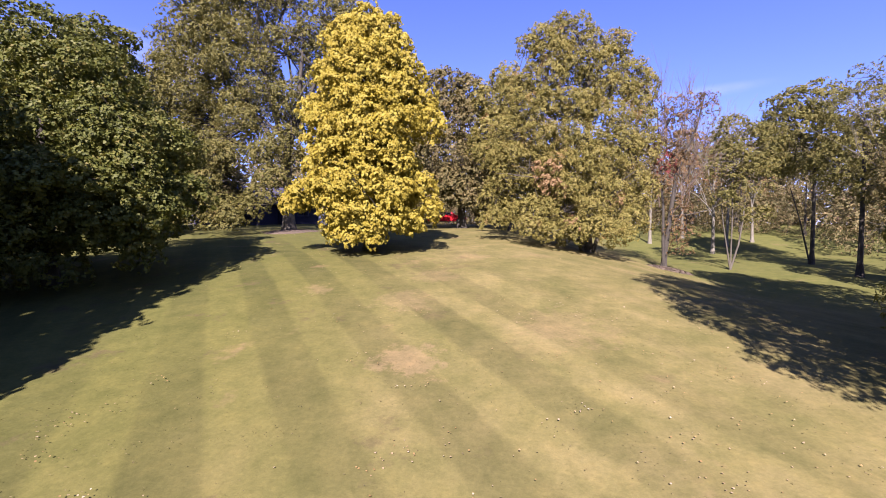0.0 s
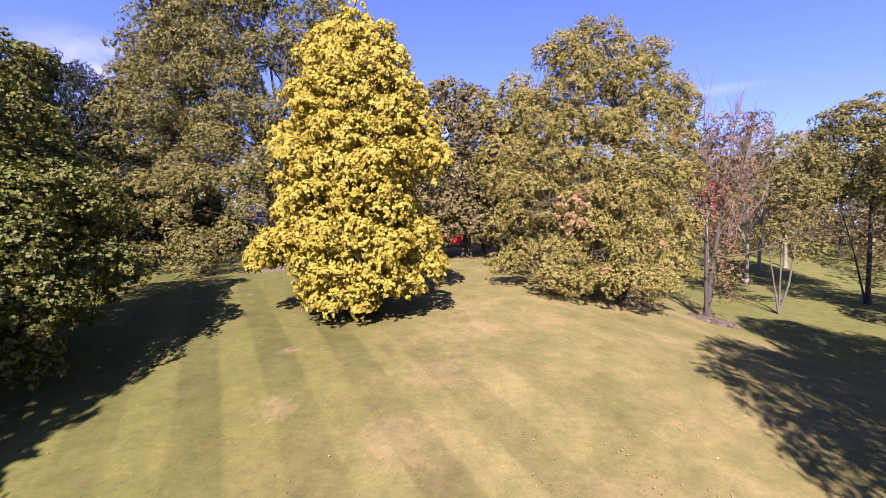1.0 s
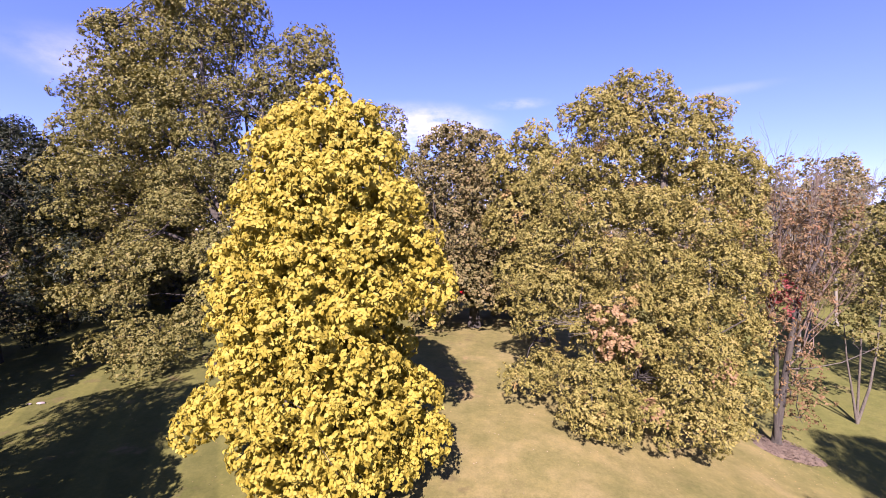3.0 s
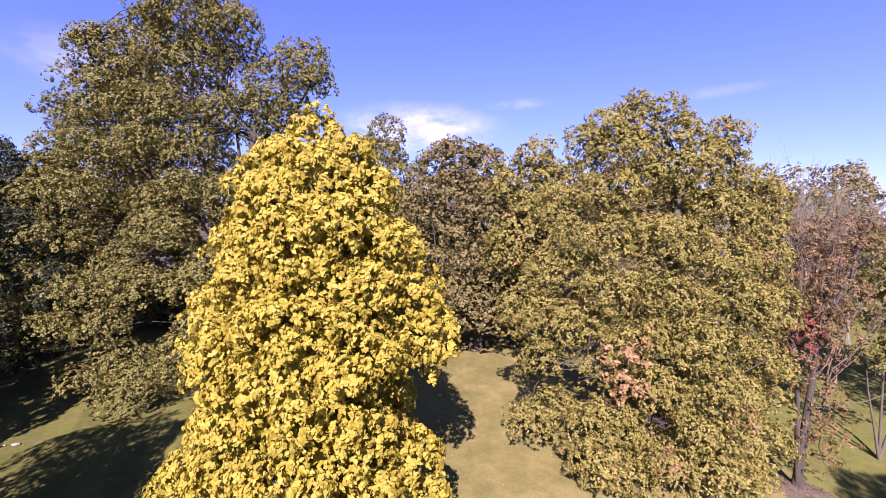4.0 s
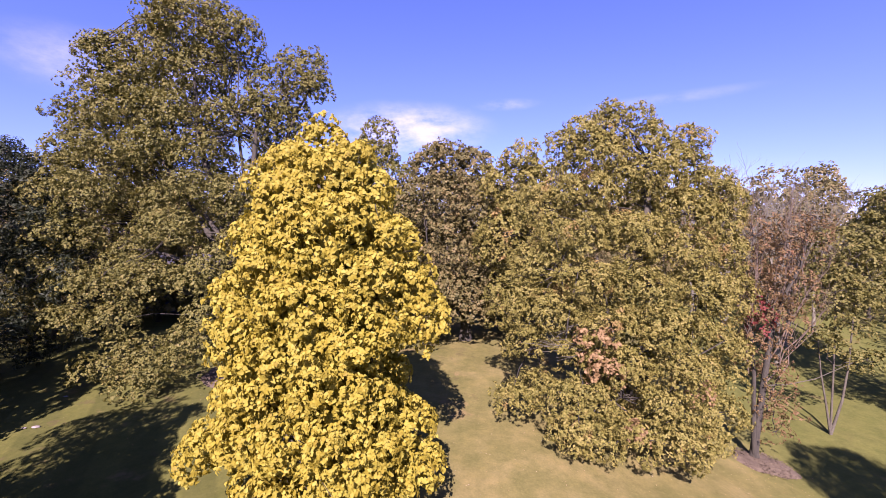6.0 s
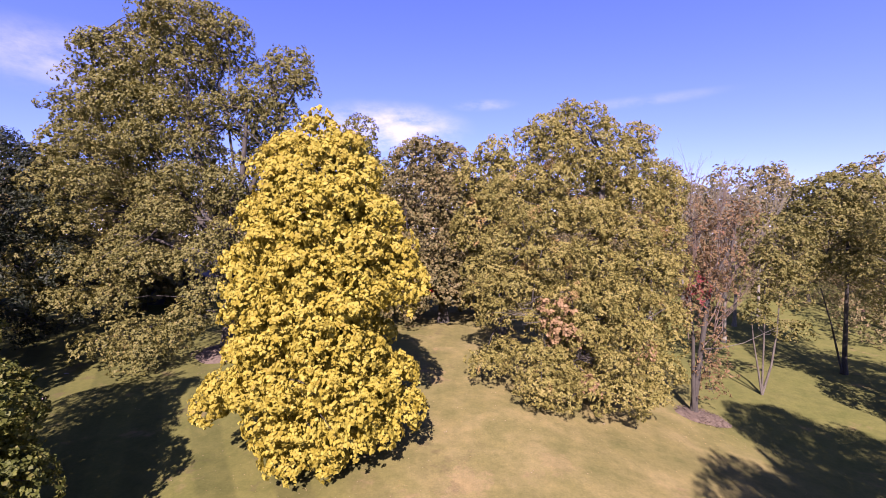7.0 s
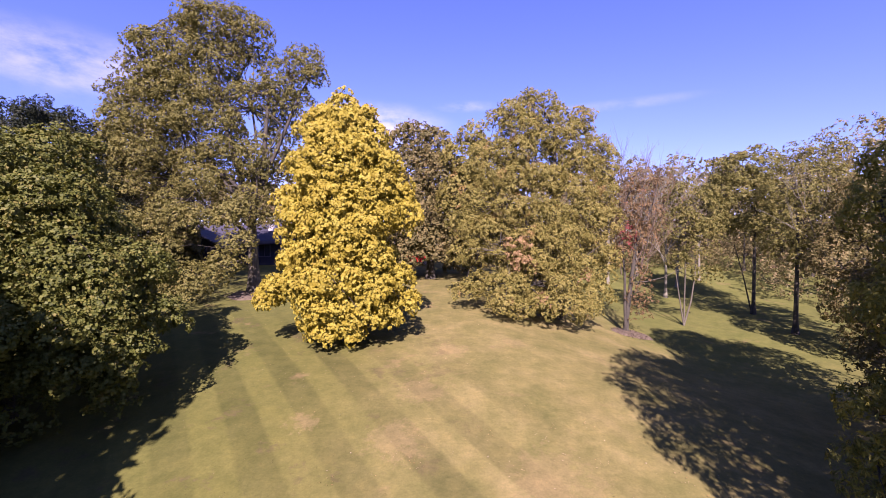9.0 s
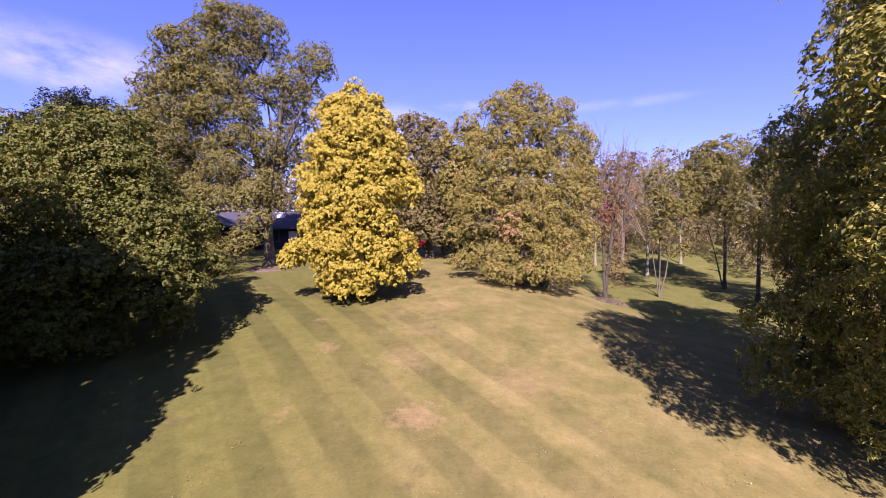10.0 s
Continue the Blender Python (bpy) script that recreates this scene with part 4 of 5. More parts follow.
tree("cherry_tree", "thin double-stemmed tree with sparse russet leaves in mulch", 11.78, 25.95,
     [(-0.4, 0.0, 8.8, 0.7, 1.0, 1.3), (0.9, 0.2, 9.2, 0.8, 1.0, 1.0), (0.1, 0.0, 7.0, 0.9, 1.0, 1.0), (1.5, 0.3, 7.2, 0.9, 1.0, 1.0), (1.0, 0.2, 5.6, 0.9, 0.9, 0.9), (2.1, 0.2, 9.4, 0.8, 0.8, 0.8), (0.9, 0.1, 3.6, 0.5, 0.5, 0.6), (0.8, -0.1, 2.3, 0.6, 0.5, 0.5), (-0.4, 0.0, 5.0, 0.5, 0.6, 0.9), (0.9, 0.0, 1.3, 0.45, 0.4, 0.4)],
     13000, 0.1, BLADE, RUSSET, DARK_BARK, 8.6, 0.13, 21, limbs=7, twigs=90, bough=0.45, core=0,
     line=[((0, 0, -0.1), 0.25), ((0.0, 0, 0.25), 0.17), ((0.05, 0, 0.9), 0.145), ((0.25, 0, 2.6), 0.125), ((0.45, 0, 4.2), 0.11), ((0.62, 0, 5.5), 0.10), ((1.15, 0, 7.0), 0.075), ((1.7, 0, 8.1), 0.055), ((2.15, 0, 10.2), 0.025)],
     stems=[[((-0.02, -0.08, 0.1), 0.11), ((-0.12, -0.12, 1.4), 0.09), ((-0.14, -0.1, 3.6), 0.075), ((-0.35, 0.0, 6.2), 0.05), ((-0.5, 0.1, 9.4), 0.02)]],
     extra=[("bare_bough", bare(61, [((0, 0, 6.0), (-0.1, 0, 1), 3.4, 0.035), ((0.4, 0.1, 6.0), (0.25, 0, 1), 3.2, 0.035), ((0.2, 0, 5.0), (0.5, 0.1, 0.9), 3.0, 0.03), ((0.1, 0, 6.5), (0.02, 0.2, 1), 3.4, 0.03), ((0.2, 0, 3.0), (0.6, -0.1, 0.9), 3.4, 0.04), ((0.5, 0.1, 4.0), (0.35, -0.2, 1), 3.6, 0.04), ((0.6, 0.1, 2.4), (0.5, 0.2, 1), 3.6, 0.035), ((-0.3, 0, 3.6), (-0.15, -0.2, 1), 3.4, 0.035), ((0.2, 0.1, 4.6), (0.15, -0.3, 1), 3.8, 0.035), ((1.0, 0.1, 4.2), (0.3, 0.1, 1), 3.6, 0.03), ((1.4, 0.2, 5.0), (0.1, 0.1, 1), 3.4, 0.03)], 3, 0.32, 0.6), TWIG, "bare red-brown upright branches"),
            ("broken_limb", mesh_np("broken_limb", *tubes([[((0.4, 0.0, 3.1), 0.03), ((1.3, 0.0, 3.15), 0.024), ((2.4, 0.0, 3.4), 0.018), ((3.9, 0.0, 4.1), 0.009)]], 6)), BARK, "thin broken leaning limb"),
            ("red_leaves", leaf_patch(82, [(-0.25, -0.4, 6.3, 0.4, 0.35, 0.5), (-0.05, -0.4, 5.7, 0.25, 0.25, 0.3)], 200, 0.11, BLADE), RED, "small cluster of red leaves")])
dead = tree("dead_tree", "pale leafless tree with upright branches before the woods", 21.3, 38.0,
     [(0.0, 0.0, 8.6, 1.3, 1.2, 1.0), (0.8, 0.2, 6.4, 1.2, 1.2, 1.0), (-1.0, 0.0, 6.0, 1.2, 1.2, 0.9)],
     1500, 0.12, BLADE, RUSSET, PALE_BARK, 6.5, 0.14, 37, limbs=5, twigs=40, bough=0.5, core=0,
     extra=[("bare_bough", bare(63, [((0, 0, 3.0), (-0.5, 0, 1), 4.2, 0.07), ((0, 0, 3.6), (0.45, 0.1, 1), 4.4, 0.07), ((0, 0, 4.6), (-0.15, 0.1, 1), 4.2, 0.06), ((0, 0, 4.2), (0.9, 0, 0.8), 4.0, 0.06), ((0, 0, 3.4), (-0.9, 0.1, 0.9), 4.0, 0.06), ((0, 0, 5.6), (0.15, 0, 1), 3.6, 0.05)], 4, 0.38, 0.55), PALE_BARK, "bare pale branches")])
tagged(dead, group="leafless trees before the woods")
for px, py, turn, size in ((24.6, 41.5, 70, 1.05), (18.2, 43.0, 160, 1.1), (28.4, 44.0, 250, 1.0), (22.6, 46.0, 310, 1.15)):
    ob = copy_thing(dead, pose(px, py, float(height(px, py)), 0, 0, turn))
    ob.scale = (size, size, size)
tree("thin_tree", "slender pale tree with several stems and airy leaves", 17.42, 29.0,
     [(0.2, 0.0, 8.8, 1.3, 1.3, 1.0), (1.3, 0.0, 7.9, 1.3, 1.3, 1.1), (-0.3, 0.0, 7.0, 1.4, 1.3, 1.0), (1.0, 0.0, 5.7, 1.2, 1.2, 1.0), (-0.4, 0.0, 4.6, 0.6, 0.6, 0.5), (1.6, 0.0, 3.6, 0.6, 0.6, 0.4)],
     16000, 0.1, BROAD, OAK, BARK, 8.0, 0.055, 22, limbs=6, twigs=80, bough=0.52, core=0,
     stems=[[((0, 0, 0), 0.06), ((-0.25, 0, 1.5), 0.045), ((-0.45, 0.1, 3.0), 0.035), ((-0.7, 0, 4.6), 0.02)], [((0, 0, 0), 0.07), ((0.5, 0, 1.7), 0.055), ((0.75, 0, 3.4), 0.045), ((0.95, 0, 6.4), 0.025)]])
tree("locust_tree", "dark-trunked green tree on the far lawn", 24.7, 31.8,
     [(-1.7, 0.0, 11.2, 1.6, 1.6, 1.1), (0.3, 0.2, 11.7, 1.6, 1.6, 1.1), (-2.1, 0.0, 9.6, 1.8, 1.8, 1.2), (0.8, 0.2, 9.2, 1.8, 1.8, 1.4), (-1.3, -0.2, 7.9, 2.2, 2.2, 1.2), (1.4, -0.2, 6.8, 1.3, 1.2, 0.9), (-3.1, -0.2, 6.8, 1.2, 1.2, 0.7), (0, 1.5, 9, 2.6, 2.0, 2.4)],
     48000, 0.11, BROAD, OAK, DARK_BARK, 9.6, 0.14, 23, limbs=9, twigs=90, bough=0.48,
     stems=[[((-0.1, 0, 0), 0.06), ((-0.5, 0, 1.6), 0.055), ((-0.9, 0, 3.2), 0.04), ((-1.6, 0, 5.4), 0.03)]])
tree("locust_tree", "dark-trunked tree in shade with thin greying twigs", 23.6, 26.8,
     [(0, 0, 7.0, 2.6, 2.6, 1.8), (0.5, 0, 9.6, 2.6, 2.6, 1.8), (1.2, 0, 11.6, 1.6, 1.6, 1.0), (-0.2, -0.6, 5.4, 1.4, 1.4, 0.8), (2.4, -0.5, 6.0, 2.2, 2.0, 1.4)],
     32000, 0.11, BLADE, OAK, DARK_BARK, 9.5, 0.15, 24, limbs=8, twigs=90, bough=0.64,
     extra=[("bare_bough", bare(62, [((-0.3, -1.6, 6.4), (-0.5, -0.1, 0.9), 2.8, 0.04), ((-0.2, -1.6, 6.0), (-0.9, -0.1, 0.5), 2.6, 0.04), ((0, -1.6, 7.0), (0.1, -0.1, 1), 2.6, 0.035)], 3, 0.35, 0.2), PALE_BARK, "bare pale twigs")])
tree("locust_tree", "green and rust tree crowding the shaded edge of the lawn", 24.0, 22.0,
     [(0, 0, 6.0, 2.8, 2.8, 2.0), (0.6, 0, 8.8, 2.6, 2.6, 1.7), (-0.8, -0.4, 3.4, 2.2, 2.2, 1.6), (-1.6, 0.4, 5.4, 1.6, 1.6, 1.2), (0.8, 0, 1.8, 2.4, 2.4, 1.4)],
     40000, 0.13, BLADE, DARK, DARK_BARK, 8.5, 0.2, 25, limbs=8, twigs=80, bough=0.64)
tree("locust_tree", "dense green tree in the shade of tall walnuts", 16.8, 13.0,
     [(0, 0, 5.0, 2.6, 2.6, 2.0), (0.3, 0, 7.6, 2.2, 2.2, 1.5), (-0.8, -0.4, 2.6, 2.2, 2.2, 1.6), (0.4, 0, 1.4, 2.4, 2.4, 1.2)],
     36000, 0.13, BLADE, DARK, DARK_BARK, 7.0, 0.18, 30, limbs=7, twigs=60, bough=0.64)
rng = np.random.default_rng(77)
pine_lobes = []
for k in range(13):
    z = 1.0 + 0.86 * k
    reach = 4.3 * (1 - (z / 13.2) ** 2.4) + 0.3
    for b in range(7 if k < 9 else 5):
        a = 2.4 * k + b * 2 * math.pi / (7 if k < 9 else 5) + rng.uniform(-0.25, 0.25)
        for u in (0.45, 0.8, 1.05):
            r = reach * u * rng.uniform(0.85, 1.1)
            pine_lobes.append((r * math.cos(a), r * math.sin(a), z + 0.32 * r * u + rng.uniform(-0.15, 0.15), 0.34, 0.34, 0.42))
pine_lobes += [(0.0, 0.0, 12.4, 0.25, 0.25, 0.7), (0.35, 0.1, 11.8, 0.25, 0.25, 0.5), (-0.35, 0.0, 11.7, 0.25, 0.25, 0.5)]
tree("pine_tree", "tall blue-green pine with upswept tufts", -24.3, 28.0, pine_lobes,
     64000, 0.2, NARROW, NEEDLE, DARK_BARK, 12.0, 0.22, 26, limbs=40, twigs=260, bough=0.30)

# Added behind oak and pine to shade the wing and darken the background.
for tx, ty, s, seed in ((-28.0, 35.5, 1.0, 33), (-24.0, 40.0, 0.85, 34)):
    tree("maple_tree", "hidden understory maple added to shade the house wing", tx, ty, [(0, 0, 2.6 * s, 3.2 * s, 3.0 * s, 1.8 * s), (0, 0, 5.4 * s, 3.0 * s, 2.8 * s, 1.9 * s), (0.2, 0, 8.0 * s, 2.0 * s, 2.0 * s, 1.4 * s)],
         9000, 0.28, BROAD, DARK, DARK_BARK, 6.5 * s, 0.16, seed, limbs=6, twigs=30, bough=0.68)

# ---- mulch beds ----
def mulch_bed(x, y, rx, ry, seed, label):
    """A low mound of chips round a tree's foot, with an uneven rim."""
    rng = np.random.default_rng(seed)
    ob = tagged(new("mulch_bed"), label, "mulch")
    ob.location = (x, y, float(height(x, y)))
    rings, k = 7, 36
    ph = rng.uniform(0, 6.28, 4)
    vs, fs = [], []
    for i in range(rings + 1):
        for a in np.linspace(0, 2 * np.pi, k, endpoint=False):
            u = i / rings
            w = 1 + 0.10 * math.sin(2 * a + ph[0]) + 0.07 * math.sin(3 * a + ph[1]) + 0.04 * math.sin(7 * a + ph[2])
            qx, qy = rx * u * w * math.cos(a), ry * u * w * math.sin(a)
            vs.append((qx, qy, float(height(x + qx, y + qy)) - ob.location.z + 0.03 + 0.10 * (1 - u * u) - 0.05 * (i == rings)))
    for i in range(rings):
        for c in range(k):
            a, b2 = i * k + c, i * k + (c + 1) % k
            fs.append((a, a + k, b2 + k, b2))
    part("mound", mesh_np("mound", np.array(vs), np.array(fs)), MULCH, ob, smooth=True)
    n = 900
    a, u = rng.uniform(0, 2 * np.pi, n), np.sqrt(rng.random(n)) * 1.06
    px, py = rx * u * np.cos(a), ry * u * np.sin(a)
    pz = height(x + px, y + py) - ob.location.z + 0.05 + 0.10 * np.clip(1 - u * u, 0, 1)
    v, f = leaves(rng, np.stack([px, py, pz], -1), rng.normal(size=(n, 3)) * (1, 1, 0.2), np.array((0, 0, 1.0)) + rng.normal(size=(n, 3)) * 0.4, rng.uniform(0.05, 0.13, n), NARROW)
    tagged(part("chip_litter", mesh_np("chip_litter", v, f), MULCH, ob), kind="stuff")


mulch_bed(11.95, 25.65, 1.15, 0.95, 71, "round bed of brown wood mulch under a thin tree")
mulch_bed(-12.2, 29.9, 2.0, 1.7, 72, "bed of red-brown mulch and leaves under an oak")

# ---- pale stones in the grass ----
STONE = surface("pale flat stone", [(0.3, (0.15, 0.135, 0.12)), (0.6, (0.225, 0.21, 0.1875)), (0.8, (0.285, 0.27, 0.2475))], 5.0, 0.9, 0.5)
for sx, sy, sr, seed in ((-18.1, 24.1, 0.10, 91), (-17.7, 24.2, 0.17, 92), (-18.9, 26.8, 0.11, 93)):
    rng = np.random.default_rng(seed)
    bm = bmesh.new()
    bmesh.ops.create_icosphere(bm, subdivisions=2, radius=sr)
    for v in bm.verts:
        v.co = Vector((v.co.x * rng.uniform(0.85, 1.15), v.co.y * 0.6 * rng.uniform(0.85, 1.15), v.co.z * 0.22))
    ob = tagged(part("stone", bm, STONE, None), "flat pale stone lying in the grass", "stone")
    ob.location = (sx, sy, float(height(sx, sy)) + 0.03)

# ---- distant woods ----
FAR_LOBES = [
    [(0, 0, 2.4, 6.0, 6.0, 2.6), (0, 0, 7, 4.2, 4.2, 3.5), (0, 0, 11, 3.6, 3.6, 2.8), (1, 0, 14, 2.2, 2.2, 1.8)],
    [(0, 0, 2.4, 6.0, 6.0, 2.6), (0, 0, 6, 5.0, 4.6, 3.5), (-1, 0, 10, 4.0, 4.0, 2.8), (2, 0, 9, 3.2, 3.2, 2.6)],
    [(0, 0, 2.4, 5.6, 5.6, 2.6), (0, 0, 7, 3.4, 3.4, 4.0), (0.4, 0, 12.5, 2.8, 2.8, 2.8)],
]
makers = [tree("woodland_tree", "tall woodland tree in early autumn colour", 50 - 7 * i, 72 + 3 * i, lobes, 7000, 0.32, BROAD, FAR, DARK_BARK, 11, 0.28, 40 + i, limbs=5, twigs=20, bough=1.0, core=0.3)
          for i, lobes in enumerate(FAR_LOBES)]
for ob in makers:
    tagged(ob, group="woods beyond the field")
rng = np.random.default_rng(5)
for k in range(66):
    az = radians(-60 + 120 * k / 65 + rng.uniform(-1.5, 1.5))
    dist = rng.uniform(58, 74) if k % 2 else rng.uniform(76, 100)
    px, py = dist * math.sin(az), 8 + dist * math.cos(az)
    ob = copy_thing(makers[k % 3], pose(px, py, float(height(px, py)), 0, 0, rng.uniform(0, 360)))
    s = rng.uniform(0.8, 1.15)
    ob.scale = (s, s, s * rng.uniform(0.9, 1.1))
low_maker = tree("woodland_tree", "tall woodland tree closing the lawn behind", 4, -42, FAR_LOBES[1], 1600, 0.8, BROAD, FAR, DARK_BARK, 11, 0.28, 48, limbs=4, twigs=10, bough=1.12, core=0)
for k in range(24):
    az = radians(95 + 170 * k / 23 + rng.uniform(-2, 2))
    dist = rng.uniform(26, 46)
    px, py = dist * math.sin(az), -4 + dist * math.cos(az)
    copy_thing(low_maker, pose(px, py, float(height(px, py)), 0, 0, rng.uniform(0, 360)))
near_maker = tree("woodland_tree", "leafy tree at the wood's edge in early autumn colour", 36, 36, FAR_LOBES[0], 16000, 0.2, BLADE, FAR, DARK_BARK, 11, 0.22, 47, limbs=6, twigs=40, bough=0.90, core=0.3)
for px, py, s in ((-28, 16, 0.9), (-31, 24, 0.75), (-33, 33, 0.62), (30, 16, 0.75), (41, 23, 0.8), (27, 9, 0.8), (-2, 58, 0.8), (6, 55, 0.75), (12, 54, 0.8), (-16, 62, 0.9), (-26, 64, 0.9), (-36, 56, 1.0), (-37, 45, 0.9), (2, 53, 0.6), (7, 47, 0.5), (-5, 54, 0.6), (20, 52, 0.5), (25.5, 51, 0.6), (31, 50, 0.55), (36.5, 48, 0.6), (42, 45, 0.55), (46, 40, 0.6), (15, 57, 0.6)):
    ob = copy_thing(near_maker if px > -10 and py > 20 or py < 34 else makers[int(px) % 3], pose(px, py, float(height(px, py)), 0, 0, 40 * px))
    ob.scale = (s, s, s)


# ---- house and car ----
SIDING = surface("slate blue siding", [(0.3, (0.01788, 0.01945, 0.03544)), (0.6, (0.02503, 0.02686, 0.04725)), (0.8, (0.03218, 0.03427, 0.05775))], 2.0, 0.8, 0.2, (0.1073, 0.1112, 3.15))
SLATE = surface("dark slate roofing", [(0.3, (0.022, 0.023, 0.034)), (0.5, (0.032, 0.034, 0.048)), (0.75, (0.046, 0.048, 0.066))], 3.0, 0.9, 0.5)
TRIM = surface("weathered grey trim", [(0.3, (0.06, 0.06, 0.0845)), (0.6, (0.084, 0.084, 0.1105)), (0.85, (0.108, 0.108, 0.13))], 3.0, 0.7, 0.1)
SHINGLE = surface("grey roof shingles", [(0.3, (0.04095, 0.04095, 0.04949)), (0.5, (0.0693, 0.0693, 0.0819)), (0.75, (0.1071, 0.1071, 0.1229))], 3.0, 0.95, 0.6, (0.45, 0.45, 0.4875))
WHITE = surface("white paint", [(0.3, (0.68, 0.67, 0.65)), (0.6, (0.78, 0.77, 0.75)), (0.85, (0.83, 0.82, 0.80))], 3.0, 0.6, 0.1)
RED_PAINT = surface("red car paint", [(0.3, (0.5, 0.014, 0.016)), (0.7, (0.62, 0.021, 0.02))], 2.0, 0.25, 0.0)
RUBBER = surface("tyre rubber", [(0.3, (0.02, 0.02, 0.02)), (0.7, (0.045, 0.045, 0.045))], 6.0, 0.85, 0.2)
METAL = surface("dull alloy", [(0.3, (0.45, 0.45, 0.46)), (0.7, (0.6, 0.6, 0.61))], 6.0, 0.35, 0.0, metallic=1.0)
PANE, pt, pout = material("window glass")
pb = pt.nodes.new("ShaderNodeBsdfPrincipled")
pb.inputs["Base Color"].default_value = (0.03, 0.035, 0.045, 1)
pb.inputs["Roughness"].default_value = 0.06
pt.links.new(pb.outputs[0], pout.inputs[0])


def block(x0, y0, z0, x1, y1, z1, bevel=0.0):
    bm = bmesh.new()
    bmesh.ops.create_cube(bm, size=1.0)
    for v in bm.verts:
        v.co = Vector(((x0 + x1) / 2 + v.co.x * (x1 - x0), (y0 + y1) / 2 + v.co.y * (y1 - y0), (z0 + z1) / 2 + v.co.z * (z1 - z0)))
    if bevel:
        bmesh.ops.bevel(bm, geom=bm.edges[:], offset=bevel, segments=2, affect="EDGES")
    return bm


def slab(a, b2, c, d, thick):
    """A roof plane through four corners, with thickness."""
    bm = bmesh.new()
    lo = [bm.verts.new(p) for p in (a, b2, c, d)]
    hi = [bm.verts.new((p[0], p[1], p[2] + thick)) for p in (a, b2, c, d)]
    bm.faces.new(lo[::-1])
    bm.faces.new(hi)
    for k in range(4):
        bm.faces.new((lo[k], lo[(k + 1) % 4], hi[(k + 1) % 4], hi[k]))
    return bm


def house_window(house, x, y, z, w, h, label=""):
    win = part("window", block(x - w / 2, y - 0.05, z, x + w / 2, y - 0.015, z + h), PANE, house, label)
    for x0, x1, z0, z1 in ((x - w / 2 - 0.09, x - w / 2, z - 0.09, z + h + 0.09), (x + w / 2, x + w / 2 + 0.09, z - 0.09, z + h + 0.09), (x - w / 2, x + w / 2, z + h, z + h + 0.09), (x - w / 2, x + w / 2, z - 0.09, z), (x - 0.025, x + 0.025, z, z + h)):
        part("window_frame", block(x0, y - 0.08, z0, x1, y - 0.005, z1), TRIM, win)


def gabled_wall(x0, x1, y0, y1, eave, ridge):
    bm = bmesh.new()
    ends = []
    for y in (y0, y1):
        ends.append([bm.verts.new(p) for p in ((x0, y, -0.6), (x1, y, -0.6), (x1, y, eave), ((x0 + x1) / 2, y, ridge), (x0, y, eave))])
    bm.faces.new(ends[0])
    bm.faces.new(ends[1][::-1])
    for k in (4, 0, 1):
        n2 = (k + 1) % 5
        bm.faces.new((ends[0][k], ends[1][k], ends[1][n2], ends[0][n2]))
    return bm


house = tagged(new("house"), "low slate blue house with shingle roof and white chimney", "house")
house.location = (-21.0, 51.0, float(height(-21, 51)))
part("wall", block(-10, -4.0, -0.8, 10, -3.82, 2.5), SIDING, house)
part("wall", block(-10, 3.82, -0.8, 10, 4.0, 2.5), SIDING, house)
part("wall", block(-10, -3.82, -0.8, -9.82, 3.82, 2.5), SIDING, house)
part("wall", block(9.82, -3.82, -0.8, 10, 3.82, 2.5), SIDING, house)
part("roof", slab((-10.6, -4.6, 2.38), (10.6, -4.6, 2.38), (10.6, 0, 4.25), (-10.6, 0, 4.25), 0.16), SLATE, house)
part("roof", slab((-10.6, 4.6, 2.38), (-10.6, 0, 4.25), (10.6, 0, 4.25), (10.6, 4.6, 2.38), 0.16), SLATE, house)
part("fascia", block(-10.6, -4.68, 2.24, 10.6, -4.61, 2.52), TRIM, house, "grey fascia board")
chimney = part("chimney", block(2.9, -1.9, 2.6, 3.8, -1.0, 4.2, 0.02), WHITE, house, "white painted chimney")
part("cap", block(2.8, -2.0, 4.2, 3.9, -0.9, 4.3, 0.02), WHITE, chimney)
for wx, ww in ((-1.2, 1.6), (3.2, 1.1), (7.6, 1.6)):
    house_window(house, wx, -4.0, 0.9, ww, 1.2)
door = part("door", block(4.9, -4.05, -0.1, 5.85, -4.005, 2.0), WHITE, house, "white front door")
part("handle", block(5.7, -4.1, 0.92, 5.76, -4.05, 1.04, 0.008), METAL, door)
part("wing_wall", gabled_wall(-6.2, 0.4, -8.6, -4.25, 2.3, 3.9), SIDING, house)
part("wing_roof", slab((-7.0, -9.2, 1.95), (-2.9, -9.2, 3.95), (-2.9, -4.0, 3.95), (-7.0, -4.0, 1.95), 0.14), SHINGLE, house)
part("wing_roof", slab((-2.9, -9.2, 3.95), (1.2, -9.2, 1.95), (1.2, -4.0, 1.95), (-2.9, -4.0, 3.95), 0.14), SHINGLE, house)

car = tagged(new("parked_car"), "small red car parked beyond the dark maple", "car")
car.location = (-1.8, 46.0, float(height(-1.8, 46.0)) + 0.02)


def car_body(profile, half, taper):
    """A hull from a side profile, narrower towards the top."""
    bm = bmesh.new()
    top = max(p[1] for p in profile)
    sides = []
    for s in (-1, 1):
        sides.append([bm.verts.new((x, s * half * (1 - taper * max(0, z - 0.6) / (top - 0.5)), z)) for x, z in profile])
    bm.faces.new(sides[0])
    bm.faces.new(sides[1][::-1])
    n2 = len(profile)
    for k in range(n2):
        bm.faces.new((sides[0][k], sides[1][k], sides[1][(k + 1) % n2], sides[0][(k + 1) % n2]))
    bmesh.ops.recalc_face_normals(bm, faces=bm.faces)
    bmesh.ops.bevel(bm, geom=bm.edges[:], offset=0.04, segments=2, affect="EDGES")
    return bm


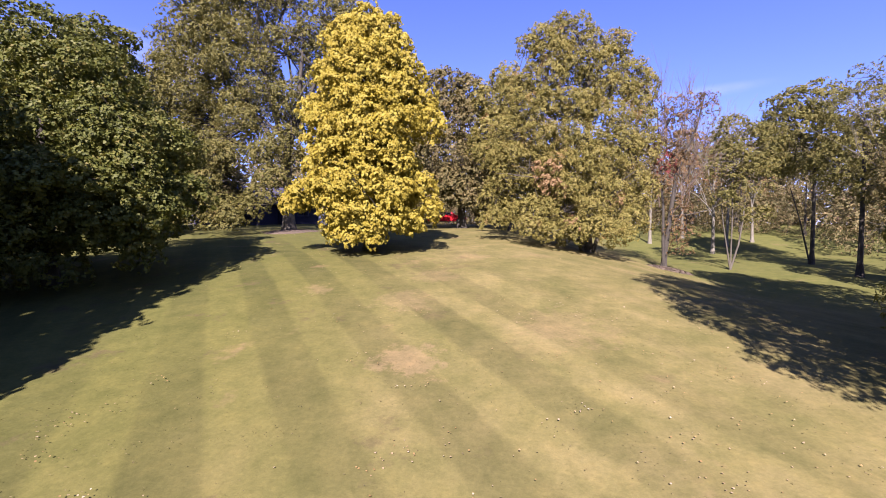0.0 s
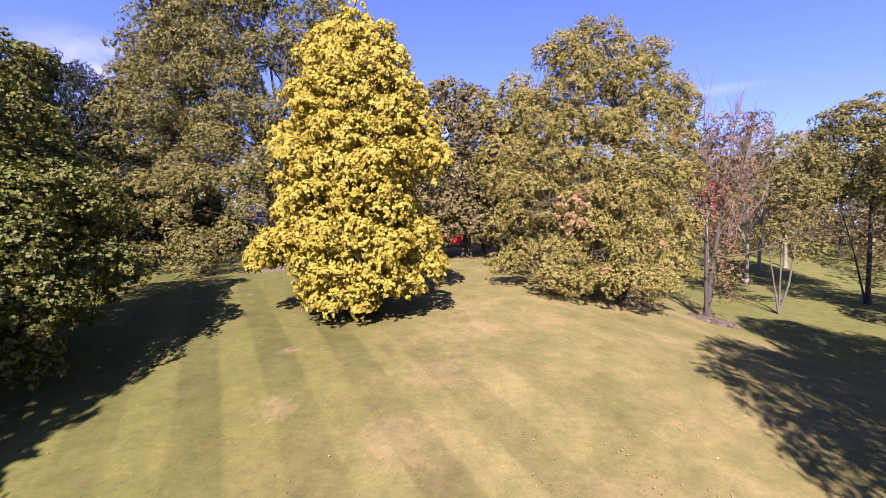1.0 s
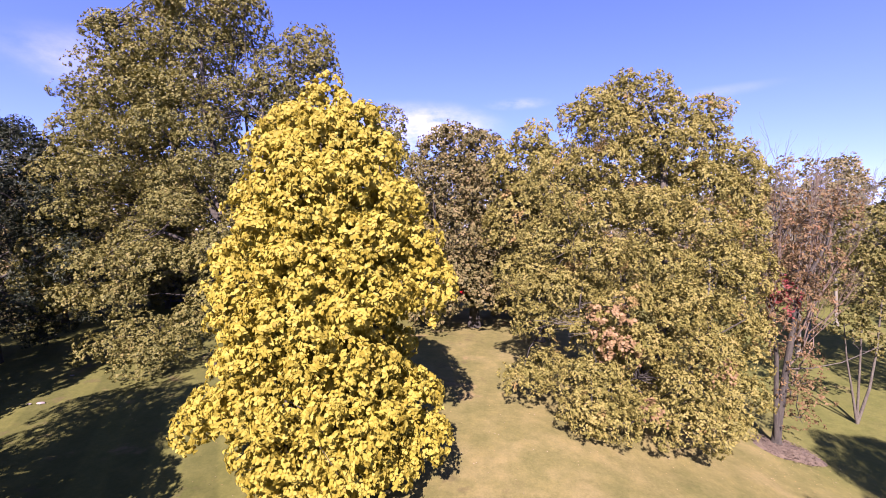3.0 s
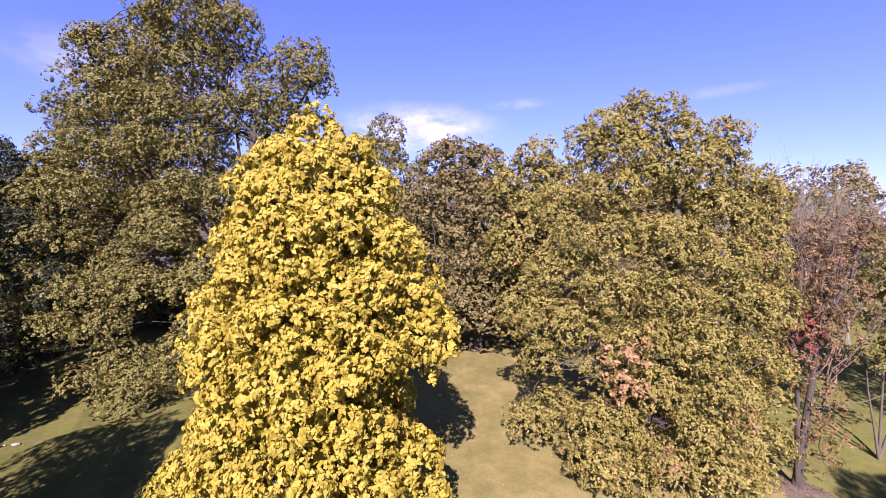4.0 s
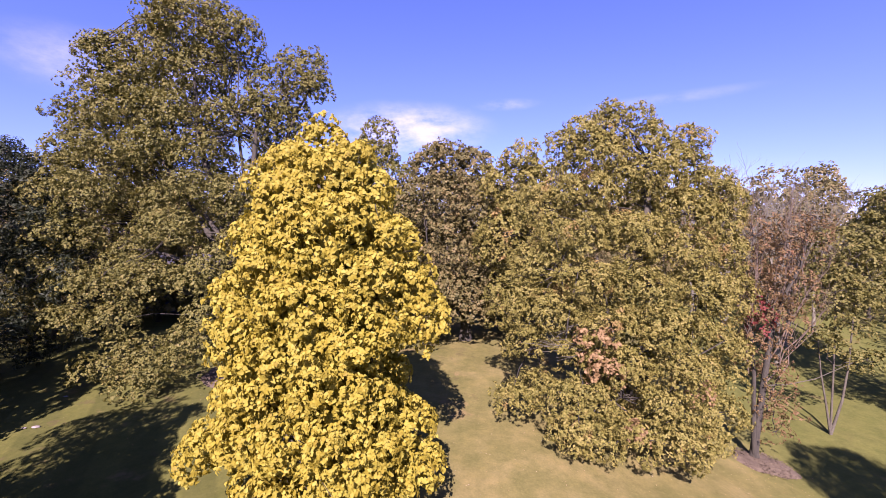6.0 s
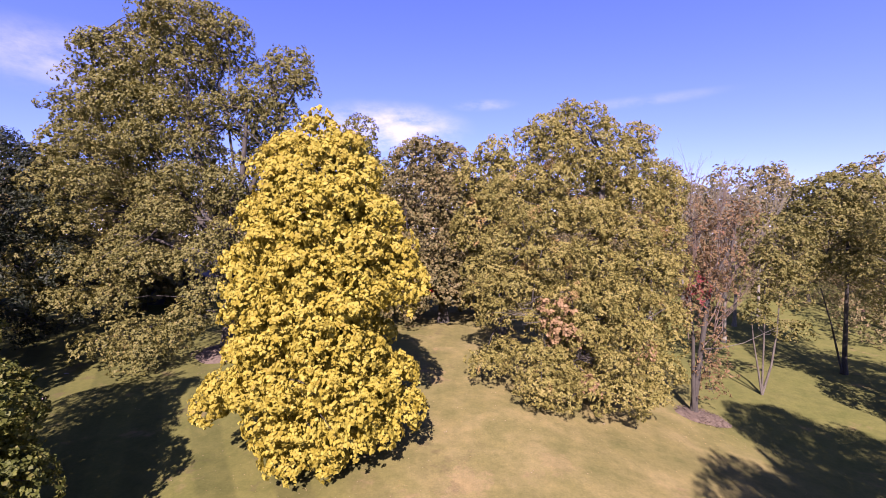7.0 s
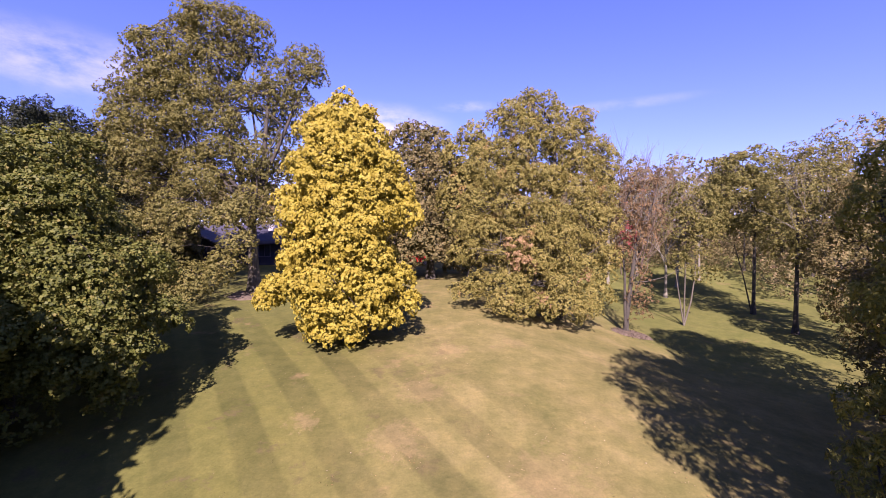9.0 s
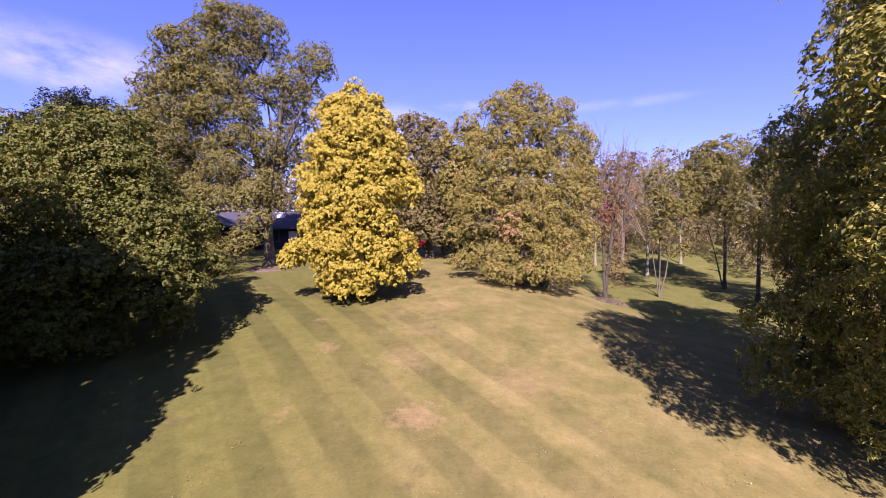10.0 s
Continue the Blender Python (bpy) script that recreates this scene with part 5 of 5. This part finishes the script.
part("body", car_body([(-2.0, 0.3), (2.0, 0.3), (2.05, 0.7), (1.1, 0.92), (-1.95, 0.95), (-2.08, 0.6)], 0.85, 0.05), RED_PAINT, car)
part("roof", car_body([(-1.7, 0.9), (1.0, 0.9), (0.35, 1.42), (-1.1, 1.45)], 0.78, 0.18), RED_PAINT, car)
for s in (-1, 1):
    part("side_window", block(-1.0, s * 0.735 - 0.02, 0.98, 0.4, s * 0.735 + 0.02, 1.28, 0.01), PANE, car)
    for wx in (-1.3, 1.3):
        bm = bmesh.new()
        bmesh.ops.create_cone(bm, cap_ends=True, segments=24, radius1=0.31, radius2=0.31, depth=0.2, matrix=Matrix.Translation((wx, s * 0.78, 0.31)) @ Matrix.Rotation(radians(90), 4, "X"))
        wheel = part("wheel", bm, RUBBER, car)
        bm = bmesh.new()
        bmesh.ops.create_cone(bm, cap_ends=True, segments=16, radius1=0.19, radius2=0.17, depth=0.22, matrix=Matrix.Translation((wx, s * 0.79, 0.31)) @ Matrix.Rotation(radians(90), 4, "X"))
        part("rim", bm, METAL, wheel)
    part("headlight", block(1.98, s * 0.6 - 0.16, 0.58, 2.06, s * 0.6 + 0.16, 0.72, 0.02), WHITE, car)

# ---- fallen leaves and turf ----
FALLEN = leaf_material("fallen leaves", [(0.1, (0.1275, 0.076, 0.028)), (0.4, (0.2338, 0.168, 0.0595)), (0.7, (0.2975, 0.248, 0.147)), (0.9, (0.3315, 0.296, 0.217))], translucent=0.1)
STRAW = leaf_material("turf blades", [(0.1, (0.075, 0.0775, 0.025)), (0.4, (0.12, 0.11, 0.0425)), (0.7, (0.155, 0.135, 0.0625)), (0.9, (0.2, 0.165, 0.09))], translucent=0.2, gloss=0.1)
rng = np.random.default_rng(8)


def scatter(n, cx, cy, sx, sy):
    return np.stack([rng.normal(cx, sx, n), rng.normal(cy, sy, n)], -1)


spots = np.concatenate([rng.uniform((-11, 1), (14, 27), (420, 2)), (rng.uniform((-7, 1), (8, 14), (60, 1, 2)) + rng.normal(size=(60, 9, 2)) * 0.16).reshape(-1, 2), scatter(450, 6.0, 5.0, 3.2, 2.6), scatter(350, -4.6, 19.2, 2.8, 1.8), scatter(420, 6.8, 24.6, 4.2, 1.8), scatter(260, -11, 27, 3.0, 2.0), scatter(160, 11.6, 24.8, 1.2, 1.0)])
n = len(spots)
pos = np.stack([spots[:, 0], spots[:, 1], height(spots[:, 0], spots[:, 1]) + 0.045], -1)
v, f = leaves(rng, pos, rng.normal(size=(n, 3)) * (1, 1, 0.15), np.array((0, 0, 1.0)) + rng.normal(size=(n, 3)) * 0.35, rng.uniform(0.022, 0.042, n), BROAD)
tagged(part("fallen_leaves", mesh_np("fallen_leaves", v, f), FALLEN, None), "pale and brown fallen leaves scattered on the grass", "leaves", kind="stuff")
tuft = rng.uniform((-11, 0.5), (12, 17), (1800, 2))
idx = rng.integers(0, len(tuft), 5000)
q = tuft[idx] + rng.normal(size=(5000, 2)) * 0.2
n = len(q)
pos = np.stack([q[:, 0], q[:, 1], height(q[:, 0], q[:, 1]) + 0.015], -1)
v, f = leaves(rng, pos, rng.normal(size=(n, 3)) * (1, 1, 0) + np.array((0, 0, 0.25)), rng.normal(size=(n, 3)) * (0.5, 0.5, 0) + np.array((0, 0, 1.0)), rng.uniform(0.025, 0.045, n), NARROW)
tagged(part("turf_tufts", mesh_np("turf_tufts", v, f), STRAW, None), "coarse straw-coloured tufts in the mown turf", "grass", kind="stuff")
